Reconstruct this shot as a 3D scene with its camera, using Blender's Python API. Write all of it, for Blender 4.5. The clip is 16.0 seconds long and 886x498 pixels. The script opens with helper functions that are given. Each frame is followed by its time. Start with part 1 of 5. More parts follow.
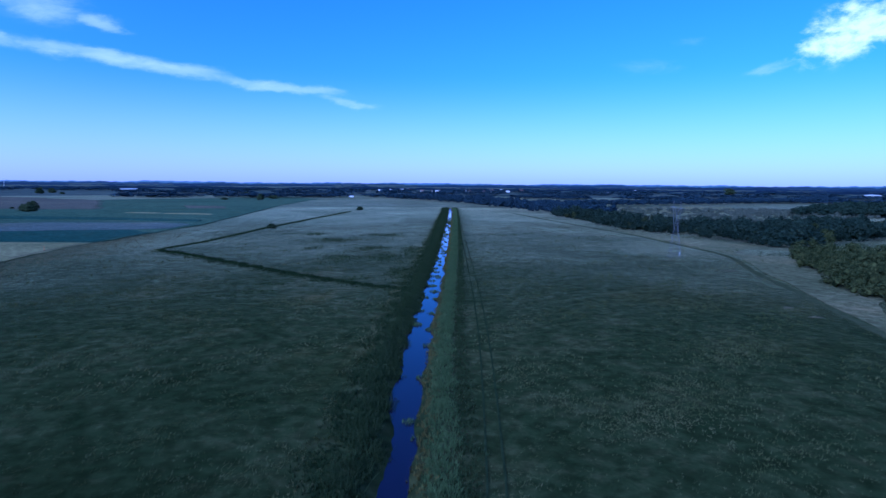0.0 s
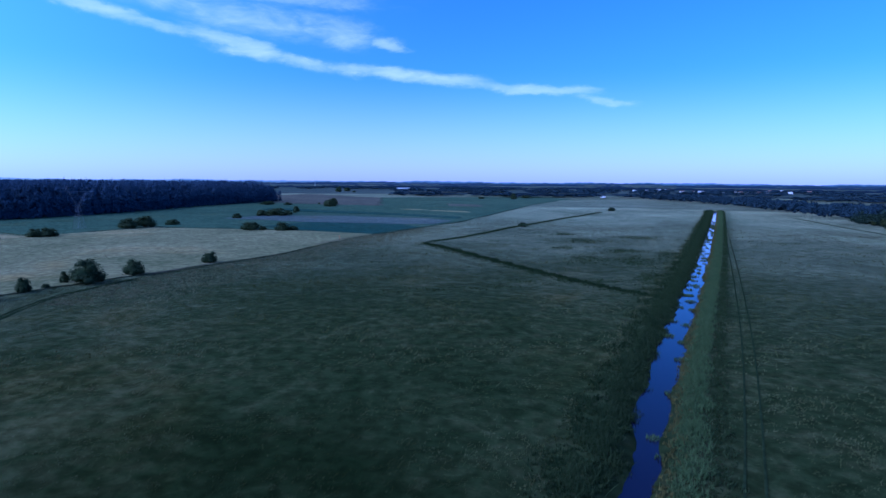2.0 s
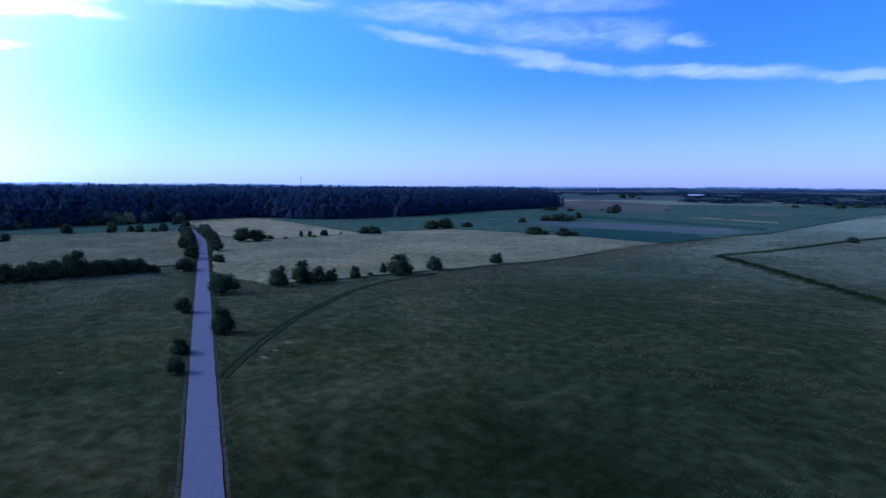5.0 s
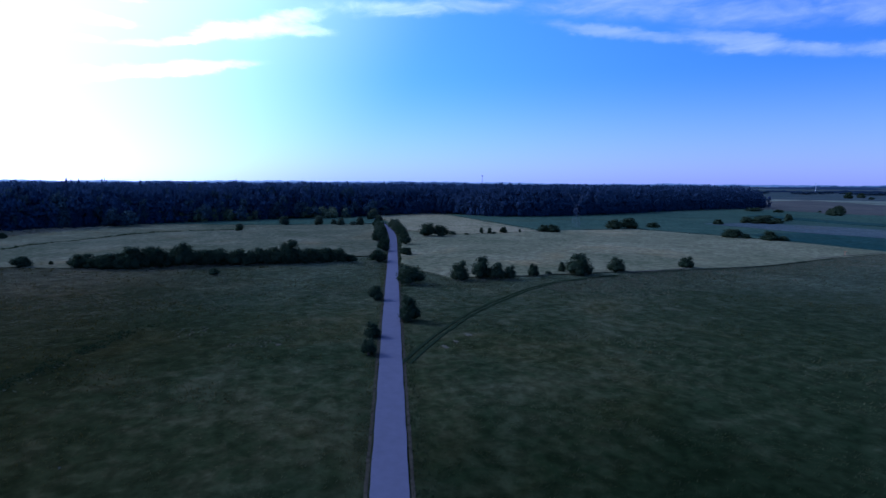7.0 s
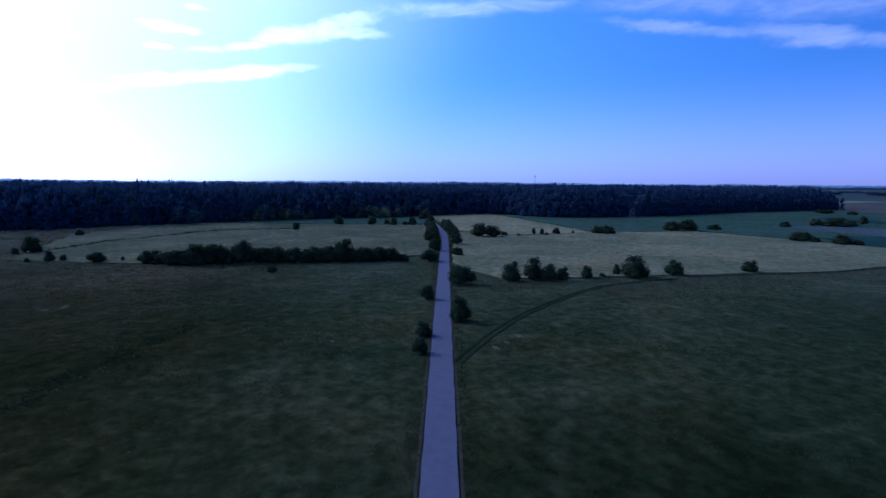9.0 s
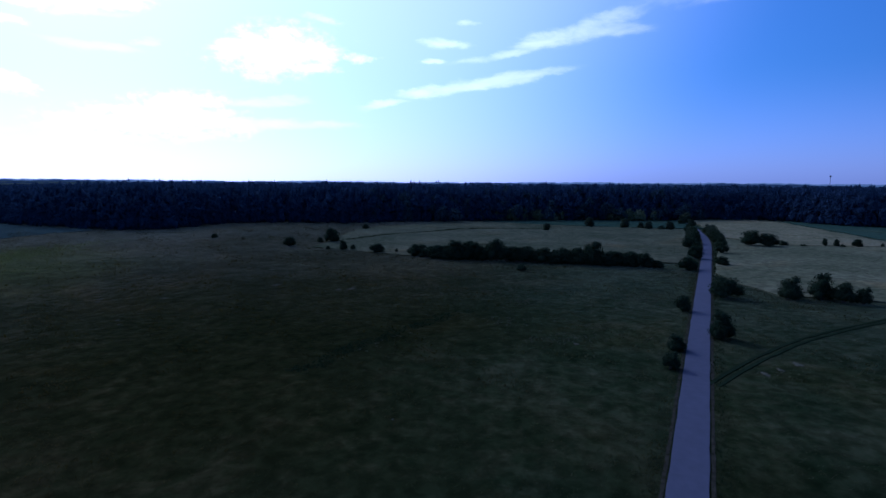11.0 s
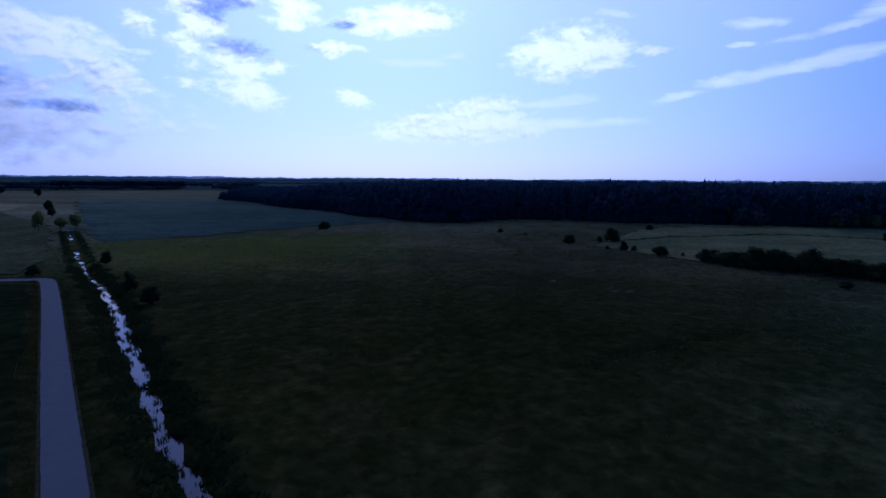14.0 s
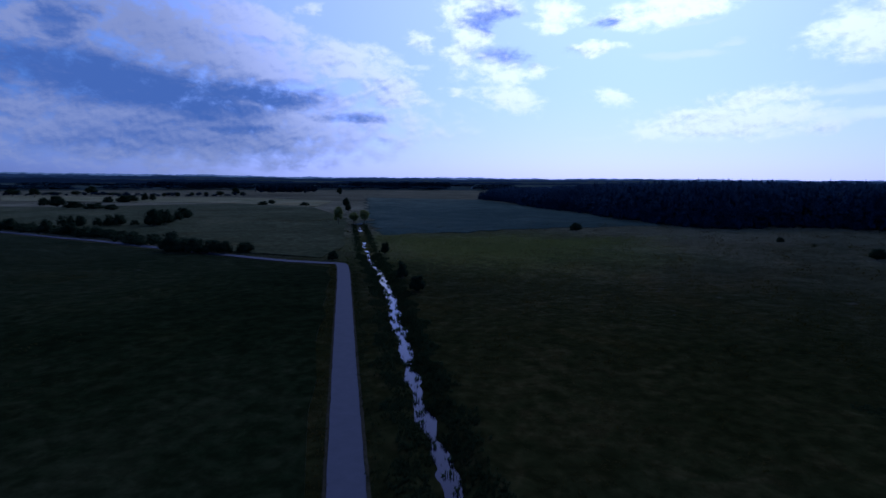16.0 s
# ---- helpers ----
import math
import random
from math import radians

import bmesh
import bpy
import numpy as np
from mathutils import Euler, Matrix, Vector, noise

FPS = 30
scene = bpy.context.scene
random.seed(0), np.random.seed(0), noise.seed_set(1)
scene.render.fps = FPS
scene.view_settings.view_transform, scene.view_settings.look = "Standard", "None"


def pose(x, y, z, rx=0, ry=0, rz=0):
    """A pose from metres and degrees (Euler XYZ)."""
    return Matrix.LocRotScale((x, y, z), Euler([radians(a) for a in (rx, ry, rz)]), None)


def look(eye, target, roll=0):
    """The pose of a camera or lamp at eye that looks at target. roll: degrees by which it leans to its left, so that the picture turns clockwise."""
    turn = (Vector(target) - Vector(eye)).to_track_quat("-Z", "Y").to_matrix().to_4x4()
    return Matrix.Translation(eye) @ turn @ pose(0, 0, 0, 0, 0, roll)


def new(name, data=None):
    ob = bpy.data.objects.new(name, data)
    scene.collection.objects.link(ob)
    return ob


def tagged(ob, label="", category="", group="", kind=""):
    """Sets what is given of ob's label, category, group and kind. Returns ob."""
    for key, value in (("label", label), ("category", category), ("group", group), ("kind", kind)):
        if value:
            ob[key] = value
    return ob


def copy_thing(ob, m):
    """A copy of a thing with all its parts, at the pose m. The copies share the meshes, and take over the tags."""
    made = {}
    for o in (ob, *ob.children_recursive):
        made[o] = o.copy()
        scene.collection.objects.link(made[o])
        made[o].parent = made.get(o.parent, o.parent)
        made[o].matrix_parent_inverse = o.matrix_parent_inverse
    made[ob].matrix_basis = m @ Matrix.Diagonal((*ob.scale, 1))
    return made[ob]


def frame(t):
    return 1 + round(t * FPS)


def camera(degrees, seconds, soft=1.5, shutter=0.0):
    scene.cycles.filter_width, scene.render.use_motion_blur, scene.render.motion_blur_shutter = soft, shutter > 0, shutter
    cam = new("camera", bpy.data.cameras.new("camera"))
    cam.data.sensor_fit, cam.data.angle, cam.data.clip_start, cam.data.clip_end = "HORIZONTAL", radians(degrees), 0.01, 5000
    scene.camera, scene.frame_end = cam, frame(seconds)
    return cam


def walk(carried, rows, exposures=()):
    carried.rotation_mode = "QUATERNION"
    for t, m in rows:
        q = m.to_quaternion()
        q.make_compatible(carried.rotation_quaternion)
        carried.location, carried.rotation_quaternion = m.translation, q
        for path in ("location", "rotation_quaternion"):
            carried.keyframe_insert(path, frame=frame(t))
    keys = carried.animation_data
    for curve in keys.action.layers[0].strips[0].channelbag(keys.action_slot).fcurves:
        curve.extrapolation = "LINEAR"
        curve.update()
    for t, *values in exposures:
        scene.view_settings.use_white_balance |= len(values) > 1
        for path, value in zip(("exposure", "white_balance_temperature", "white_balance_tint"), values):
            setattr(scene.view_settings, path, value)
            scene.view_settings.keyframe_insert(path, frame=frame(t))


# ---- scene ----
cam = camera(76.4, 16.0)
PATH = [
    (0.0, pose(0.18, 0.73, 30, 83.42, -0.45, 0.05)),
    (0.5, pose(0.18, 0.73, 30, 83.54, -0.44, 6.34)),
    (1.0, pose(0.18, 0.73, 30, 83.46, -0.48, 12.61)),
    (1.5, pose(0.18, 0.73, 30, 83.33, -0.49, 18.79)),
    (2.0, pose(0.18, 0.73, 30, 83.23, -0.46, 25.08)),
    (2.4, pose(0.18, 0.73, 30, 83.24, -0.41, 29.95)),
    (2.5, pose(0.18, 0.73, 30, 83.25, -0.40, 30.57)),
    (3.0, pose(0.18, 0.73, 30, 83.33, -0.39, 30.64)),
    (3.5, pose(0.18, 0.73, 30, 83.50, -0.34, 33.82)),
    (4.0, pose(0.18, 0.73, 30, 83.61, -0.40, 40.23)),
    (4.5, pose(0.16, 0.63, 30, 83.69, -0.35, 46.67)),
    (5.0, pose(0.10, 0.41, 30, 83.66, -0.35, 53.15)),
    (5.5, pose(0.06, 0.27, 30, 83.60, -0.36, 59.55)),
    (6.0, pose(0.03, 0.12, 30, 83.51, -0.37, 65.75)),
    (6.3, pose(0.01, 0.04, 30, 83.45, -0.38, 68.85)),
    (6.6, pose(-0.02, -0.05, 30, 83.40, -0.38, 70.50)),
    (7.0, pose(-0.05, -0.18, 30, 83.33, -0.39, 71.15)),
    (7.5, pose(-0.07, -0.27, 30, 83.28, -0.39, 71.53)),
    (8.0, pose(-0.07, -0.29, 30, 83.34, -0.40, 71.72)),
    (8.2, pose(-0.07, -0.29, 30, 83.34, -0.40, 71.96)),
    (8.6, pose(-0.07, -0.29, 30, 83.33, -0.41, 73.10)),
    (9.0, pose(-0.07, -0.29, 30, 83.32, -0.42, 76.40)),
    (9.5, pose(-0.07, -0.28, 30, 83.31, -0.43, 82.25)),
    (10.0, pose(-0.07, -0.28, 30, 83.29, -0.44, 88.65)),
    (10.5, pose(-0.07, -0.28, 30, 83.28, -0.44, 95.07)),
    (11.0, pose(-0.07, -0.27, 30, 83.28, -0.43, 101.51)),
    (11.5, pose(-0.07, -0.27, 30, 83.26, -0.45, 107.84)),
    (12.0, pose(-0.07, -0.27, 30, 83.14, -0.39, 111.15)),
    (12.5, pose(-0.07, -0.26, 30, 83.08, -0.40, 111.56)),
    (13.0, pose(-0.06, -0.26, 30, 83.18, -0.39, 117.19)),
    (13.5, pose(-0.06, -0.26, 30, 83.03, -0.40, 123.62)),
    (14.0, pose(-0.06, -0.25, 30, 82.91, -0.44, 129.53)),
    (14.5, pose(-0.06, -0.25, 30, 82.85, -0.39, 135.96)),
    (15.0, pose(-0.06, -0.25, 30, 82.82, -0.34, 142.23)),
    (15.5, pose(-0.06, -0.25, 30, 82.82, -0.38, 148.47)),
    (16.0, pose(-0.06, -0.24, 30, 82.84, -0.37, 154.77)),
]
EXPOSURES = [(0, 0.40, 3960, 18), (3, 0.43, 4210, 17), (5, 0.21, 4320, 19), (8, -0.20, 4300, 20), (10.5, -0.70, 4290, 19), (11.5, -1.23, 4270, 17), (14, -1.60, 4250, 18), (16, -1.64, 4280, 19)]
walk(cam, PATH, EXPOSURES)

# ---- daylight: sky with clouds, one sun ----
SUN_AZ, SUN_EL = 136.0, 32.0


def bearing(az, el=0.0):
    """Unit direction; az in degrees turns left from +y."""
    a, e = radians(az), radians(el)
    return Vector((-math.sin(a) * math.cos(e), math.cos(a) * math.cos(e), math.sin(e)))


sun = new("sun", bpy.data.lights.new("sun", "SUN"))
sun.data.energy, sun.data.angle, sun.data.color = 2.0, radians(0.6), (1.0, 0.95, 0.88)
sun.matrix_world = look((0, 0, 0), -bearing(SUN_AZ, SUN_EL))

world = bpy.data.worlds.new("sky")
scene.world = world
world.use_nodes = True
wt = world.node_tree
for n in list(wt.nodes):
    wt.nodes.remove(n)


def node(tree, kind):
    return tree.nodes.new(kind)


def vector_node(tree, op):
    n = tree.nodes.new("ShaderNodeVectorMath")
    n.operation = op
    return n


def math_node(tree, op, a, b=None, c=None, clamp=False):
    n = node(tree, "ShaderNodeMath")
    n.operation, n.use_clamp = op, clamp
    for i, v in enumerate((a, b, c)):
        if v is None:
            continue
        if isinstance(v, (int, float)):
            n.inputs[i].default_value = v
        else:
            tree.links.new(v, n.inputs[i])
    return n.outputs[0]


def smooth_step(tree, v, lo, hi):
    n = node(tree, "ShaderNodeMapRange")
    n.interpolation_type = "SMOOTHSTEP"
    tree.links.new(v, n.inputs[0])
    n.inputs[1].default_value, n.inputs[2].default_value = lo, hi
    return n.outputs[0]


def mix_colour(tree, fac, a, b):
    n = node(tree, "ShaderNodeMix")
    n.data_type = "RGBA"
    for socket, v in ((n.inputs[0], fac), (n.inputs[6], a), (n.inputs[7], b)):
        if isinstance(v, (int, float)):
            socket.default_value = v
        elif isinstance(v, tuple):
            socket.default_value = (*v, 1)
        else:
            tree.links.new(v, socket)
    return n.outputs[2]


def noise_node(tree, vec, scale, detail=6, rough=0.6, distortion=0.0):
    n = node(tree, "ShaderNodeTexNoise")
    n.inputs["Scale"].default_value, n.inputs["Detail"].default_value = scale, detail
    n.inputs["Roughness"].default_value, n.inputs["Distortion"].default_value = rough, distortion
    tree.links.new(vec, n.inputs["Vector"])
    return n.outputs[0]


sky = node(wt, "ShaderNodeTexSky")
sky.sky_type, sky.sun_disc, sky.sun_elevation, sky.sun_rotation = "NISHITA", False, radians(SUN_EL), radians(-SUN_AZ)
sky.air_density, sky.dust_density, sky.ozone_density = 1.0, 1.2, 6.0
coord = node(wt, "ShaderNodeTexCoord").outputs["Generated"]
axes = node(wt, "ShaderNodeSeparateXYZ")
wt.links.new(coord, axes.inputs[0])
sx, sy, sz = axes.outputs
az = math_node(wt, "MULTIPLY", math_node(wt, "ARCTAN2", math_node(wt, "MULTIPLY", sx, -1), sy), 180 / math.pi)
az = math_node(wt, "ADD", math_node(wt, "MODULO", math_node(wt, "ADD", az, 440), 360), -80)  # -80 to 280
el = math_node(wt, "MULTIPLY", math_node(wt, "ARCSINE", sz), 180 / math.pi)
flat = node(wt, "ShaderNodeCombineXYZ")
wt.links.new(az, flat.inputs[0])
wt.links.new(el, flat.inputs[1])
flat = flat.outputs[0]
# the outlines of the clouds are drawn out and frayed
drawn = node(wt, "ShaderNodeTexNoise")
drawn.inputs["Scale"].default_value, drawn.inputs["Detail"].default_value, drawn.inputs["Roughness"].default_value = 0.16, 6, 0.62
widen = vector_node(wt, "MULTIPLY")
wt.links.new(flat, widen.inputs[0])
widen.inputs[1].default_value = (1.0, 2.2, 1)
wt.links.new(widen.outputs[0], drawn.inputs["Vector"])
centred = vector_node(wt, "SUBTRACT")
wt.links.new(drawn.outputs["Color"], centred.inputs[0])
centred.inputs[1].default_value = (0.5, 0.5, 0.5)
warped = vector_node(wt, "MULTIPLY_ADD")
wt.links.new(centred.outputs[0], warped.inputs[0])
warped.inputs[1].default_value = (7.5, 1.9, 0)
wt.links.new(flat, warped.inputs[2])
warped = warped.outputs[0]
stretch = vector_node(wt, "MULTIPLY")
wt.links.new(flat, stretch.inputs[0])
stretch.inputs[1].default_value = (0.10, 0.34, 1)
stretch = stretch.outputs[0]
fine = noise_node(wt, stretch, 1.6, 9, 0.62, 0.5)
puffs = vector_node(wt, "MULTIPLY")
wt.links.new(flat, puffs.inputs[0])
puffs.inputs[1].default_value = (0.30, 0.46, 1)
raised = vector_node(wt, "ADD")
wt.links.new(puffs.outputs[0], raised.inputs[0])
raised.inputs[1].default_value = (-0.06, 0.16, 0)
above = noise_node(wt, raised.outputs[0], 1.7, 8, 0.6, 0.2)
puffs = noise_node(wt, puffs.outputs[0], 1.7, 8, 0.6, 0.2)
relief = math_node(wt, "SUBTRACT", above, puffs)

# Clouds by bearing and height in degrees: bearing, elevation, half width, half height, tilt, weight
WISPS = [
    (40.8, 11.3, 6.1, 0.7, 7, 1.0), (28.1, 10.2, 10.3, 0.7, 5, 1.0), (16.1, 9.1, 6.4, 0.6, 4, 0.95), (9.4, 7.9, 3.5, 0.5, 9, 0.7), (54.3, 14.0, 8.6, 0.7, 8, 0.9),
    (45.0, 12.7, 5.9, 0.9, 13, 0.85), (42.9, 14.5, 8.2, 1.8, 7, 0.7), (35.3, 14.0, 4.6, 1.6, 11, 0.8), (30.3, 13.1, 2.4, 0.7, 4, 0.9), (40.5, 16.8, 11.0, 1.3, 0, 0.7),
    (53.5, 16.3, 13.2, 1.5, 3, 0.8), (73.0, 16.4, 13.0, 0.9, -2, 0.8), (86.2, 14.2, 4.3, 0.7, 0, 0.9), (-28.7, 10.2, 2.8, 0.5, -7, 0.7), (-20.0, 10.8, 4.0, 0.9, 4, 0.42),
    (-23.0, 12.7, 1.9, 0.4, 0, 0.4), (97.2, 9.7, 8.1, 0.7, -8, 1.3), (93.1, 10.2, 3.6, 0.5, -7, 1.1), (102.8, 9.0, 3.4, 0.5, -9, 1.2), (108.1, 7.6, 2.9, 0.4, -7, 1.1),
    (96.2, 12.3, 4.3, 0.5, -11, 1.1), (91.8, 13.7, 4.1, 0.8, -14, 1.1), (86.6, 14.6, 5.2, 1.0, -14, 1.0), (101.6, 13.2, 2.3, 0.5, 0, 1.1), (102.9, 11.5, 1.7, 0.3, 0, 0.9),
    (98.7, 15.1, 1.0, 0.3, 0, 0.8), (113.4, 15.2, 1.6, 0.4, 0, 1.1), (114.8, 16.9, 2.6, 0.3, 0, 1.0), (118.7, 7.5, 5.1, 0.5, -4, 1.0), (118.7, 5.4, 7.9, 0.6, -2, 1.2),
    (132.0, 3.6, 6.0, 0.7, 3, 0.6), (132.6, 11.1, 4.0, 0.5, 2, 1.0), (129.2, 11.8, 1.4, 0.4, -14, 0.9), (131.6, 13.7, 2.9, 0.3, -5, 0.8), (139.6, 3.9, 2.7, 0.4, -3, 0.5),
]
PUFFS = [
    (-36.0, 12.6, 5.0, 2.0, -16, 1.2), (117.5, 11.9, 5.8, 2.4, -4, 1.5), (114.8, 10.7, 3.7, 0.7, -4, 1.2), (109.7, 11.9, 1.4, 0.5, 0, 1.1), (128.5, 5.2, 8.0, 1.8, -3, 1.4),
    (123.6, 4.5, 6.6, 0.7, -4, 1.1), (126.8, 7.0, 5.0, 1.1, -7, 1.3), (138.6, 7.5, 2.2, 0.9, 11, 1.15), (152.3, 12.8, 2.3, 3.4, 0, 1.35), (151.3, 16.0, 4.0, 1.7, 0, 1.3),
    (148.1, 7.8, 3.5, 1.3, 11, 1.3), (146.2, 10.2, 2.2, 0.8, 0, 1.2), (144.2, 15.2, 2.5, 1.7, 0, 1.3), (140.4, 12.1, 3.2, 0.7, -3, 1.2), (134.5, 15.0, 6.5, 1.5, -4, 1.4),
    (149.5, 10.7, 3.4, 2.3, 0, 1.1), (157.6, 13.0, 2.0, 0.8, 22, 1.1), (157.4, 10.6, 1.7, 0.4, 0, 1.0), (153.4, 8.3, 1.8, 0.5, 0, 1.0), (167.5, 15.5, 1.5, 0.7, 0, 1.0),
    (165.0, 11.1, 7.2, 1.9, 7, 1.35), (160.1, 8.3, 3.3, 2.1, 14, 1.4), (172.7, 14.0, 5.7, 1.9, 11, 1.4), (179.9, 12.6, 7.4, 2.6, 11, 1.5), (188.6, 12.2, 5.0, 2.8, 0, 1.5),
    (174.3, 10.5, 8.6, 2.4, 5, 1.5), (184.5, 8.5, 12.0, 3.0, 5, 1.5), (174.4, 7.5, 14.2, 1.9, 2, 1.4), (179.0, 4.6, 24.0, 4.2, 0, 1.5), (196.1, 8.2, 6.3, 4.7, 0, 1.5),
    (128.0, 26.0, 26.0, 6.0, 0, 1.1), (205.0, 14.0, 14.0, 9.0, 0, 1.5),
]


def blobs(rows, before=None):
    """Largest weight of any cloud body; each one waits for the one before, which keeps the shader small."""
    total = None
    for a, e, w, h, tilt, weight in rows:
        m = node(wt, "ShaderNodeMapping")
        m.vector_type = "TEXTURE"
        m.inputs["Location"].default_value = (a, e, 0)
        m.inputs["Rotation"].default_value = (0, 0, radians(tilt))
        m.inputs["Scale"].default_value = (w, h, 1)
        last = before if total is None else total
        if last is None:
            wt.links.new(warped, m.inputs[0])
        else:
            queue = vector_node(wt, "MULTIPLY_ADD")
            wt.links.new(last, queue.inputs[0])
            queue.inputs[1].default_value = (0, 0, 1e-6)
            wt.links.new(warped, queue.inputs[2])
            wt.links.new(queue.outputs[0], m.inputs[0])
        size = vector_node(wt, "LENGTH")
        wt.links.new(m.outputs[0], size.inputs[0])
        fall = node(wt, "ShaderNodeMapRange")
        fall.interpolation_type = "SMOOTHERSTEP"
        wt.links.new(size.outputs["Value"], fall.inputs[0])
        for i, v in enumerate((1.75, 0.0, 0.0, weight)):
            fall.inputs[i + 1].default_value = v
        total = fall.outputs[0] if total is None else math_node(wt, "MAXIMUM", total, fall.outputs[0])
    return total


wisps = blobs(WISPS)
heaps = blobs(PUFFS, wisps)
wisp = smooth_step(wt, math_node(wt, "ADD", wisps, math_node(wt, "MULTIPLY_ADD", fine, 1.8, -1.05)), -0.1, 1.45)
wisp = math_node(wt, "MULTIPLY", math_node(wt, "MULTIPLY", wisp, 0.68), smooth_step(wt, wisps, 0.0, 0.7))
mass = math_node(wt, "ADD", heaps, math_node(wt, "MULTIPLY_ADD", puffs, 2.8, -1.75))
puff = math_node(wt, "MULTIPLY", smooth_step(wt, mass, -0.15, 1.0), smooth_step(wt, heaps, 0.0, 0.6))
SHADED = [
    (183.2, 7.9, 11.9, 2.4, 8, 1.35), (172.9, 7.8, 8.8, 1.4, 3, 1.2), (188.2, 12.4, 2.3, 1.5, 0, 0.9), (191.0, 8.9, 3.3, 2.1, 0, 1.1), (174.0, 4.3, 3.6, 0.7, 4, 0.9),
    (164.0, 6.0, 4.5, 0.5, 0, 0.9), (150.1, 14.8, 3.1, 1.3, -4, 1.1), (146.8, 12.1, 3.7, 1.4, 0, 0.95), (139.7, 14.3, 1.9, 0.6, -4, 1.1), (197.1, 7.7, 6.1, 2.9, 0, 1.2), (182.0, 3.4, 22.0, 2.4, 0, 0.55),
]
thick = smooth_step(wt, math_node(wt, "ADD", blobs(SHADED, heaps), math_node(wt, "MULTIPLY_ADD", relief, 1.5, math_node(wt, "MULTIPLY_ADD", noise_node(wt, stretch, 1.1, 5, 0.5, 0.3), 1.3, -0.8))), -0.25, 1.0)
toward = vector_node(wt, "DOT_PRODUCT")
wt.links.new(coord, toward.inputs[0])
toward.inputs[1].default_value = bearing(SUN_AZ, SUN_EL)
glow = smooth_step(wt, toward.outputs["Value"], 0.68, 1.0)
air = vector_node(wt, "MULTIPLY")
wt.links.new(sky.outputs[0], air.inputs[0])
air.inputs[1].default_value = (0.088, 0.099, 0.131)  # strength of the sky, a little bluer than clean air
haze = smooth_step(wt, el, 11.0, -0.5)
aureole = smooth_step(wt, toward.outputs["Value"], 0.35, 1.0)
aureole = math_node(wt, "MULTIPLY", aureole, aureole)
wide_glow = smooth_step(wt, toward.outputs["Value"], -0.2, 0.9)
side_glow = smooth_step(wt, toward.outputs["Value"], 0.47, 0.82)
veil = node(wt, "ShaderNodeCombineXYZ")
for i, (a, b, c, d) in enumerate(((0.26, 1.14, 0.105, 0.34), (0.235, 0.82, 0.215, 0.335), (0.385, 1.2, 0.33, 0.27))):
    wt.links.new(math_node(wt, "MULTIPLY_ADD", side_glow, d, math_node(wt, "MULTIPLY_ADD", wide_glow, c, math_node(wt, "ADD", math_node(wt, "MULTIPLY", haze, a), math_node(wt, "MULTIPLY", aureole, b)))), veil.inputs[i])
hazy = vector_node(wt, "ADD")
dulled = vector_node(wt, "MULTIPLY")
wt.links.new(air.outputs[0], dulled.inputs[0])
wt.links.new(mix_colour(wt, haze, (1.0, 1.0, 1.0), (1.0, 0.83, 0.95)), dulled.inputs[1])
wt.links.new(dulled.outputs[0], hazy.inputs[0])
wt.links.new(veil.outputs[0], hazy.inputs[1])
lit = mix_colour(wt, glow, (0.94, 0.90, 1.06), (4.2, 3.7, 3.7))
shade = mix_colour(wt, glow, (0.30, 0.43, 0.82), (0.52, 0.68, 1.25))
body = mix_colour(wt, thick, lit, shade)
full = mix_colour(wt, puff, mix_colour(wt, wisp, hazy.outputs[0], mix_colour(wt, smooth_step(wt, toward.outputs["Value"], 0.35, 0.85), (0.74, 0.72, 0.84), (3.0, 2.7, 2.7))), body)
backing = node(wt, "ShaderNodeBackground")
wt.links.new(full, backing.inputs[0])
wt.links.new(backing.outputs[0], node(wt, "ShaderNodeOutputWorld").inputs[0])


# ---- materials ----
def material(name, rough=0.9, spec=0.2):
    m = bpy.data.materials.new(name)
    m.use_nodes = True
    t = m.node_tree
    p = t.nodes["Principled BSDF"]
    p.inputs["Roughness"].default_value = rough
    p.inputs["Specular IOR Level"].default_value = spec
    return m, t, p


def let_through(t, p, colour, share):
    """Thin leaves: part of the light passes through them."""
    thin = node(t, "ShaderNodeBsdfTranslucent")
    t.links.new(colour, thin.inputs["Color"])
    both = node(t, "ShaderNodeMixShader")
    both.inputs[0].default_value = share
    t.links.new(p.outputs[0], both.inputs[1])
    t.links.new(thin.outputs[0], both.inputs[2])
    t.links.new(both.outputs[0], t.nodes["Material Output"].inputs[0])


def ramp(t, fac, *stops):
    n = node(t, "ShaderNodeValToRGB")
    t.links.new(fac, n.inputs[0])
    while len(n.color_ramp.elements) < len(stops):
        n.color_ramp.elements.new(0.5)
    for e, (pos, col) in zip(n.color_ramp.elements, stops):
        e.position, e.color = pos, (*col, 1)
    return n.outputs[0]


def bump(t, p, height, distance, strength=1.0):
    n = node(t, "ShaderNodeBump")
    n.inputs["Strength"].default_value, n.inputs["Distance"].default_value = strength, distance
    t.links.new(height, n.inputs["Height"])
    t.links.new(n.outputs[0], p.inputs["Normal"])


def world_place(t):
    return node(t, "ShaderNodeNewGeometry").outputs["Position"]


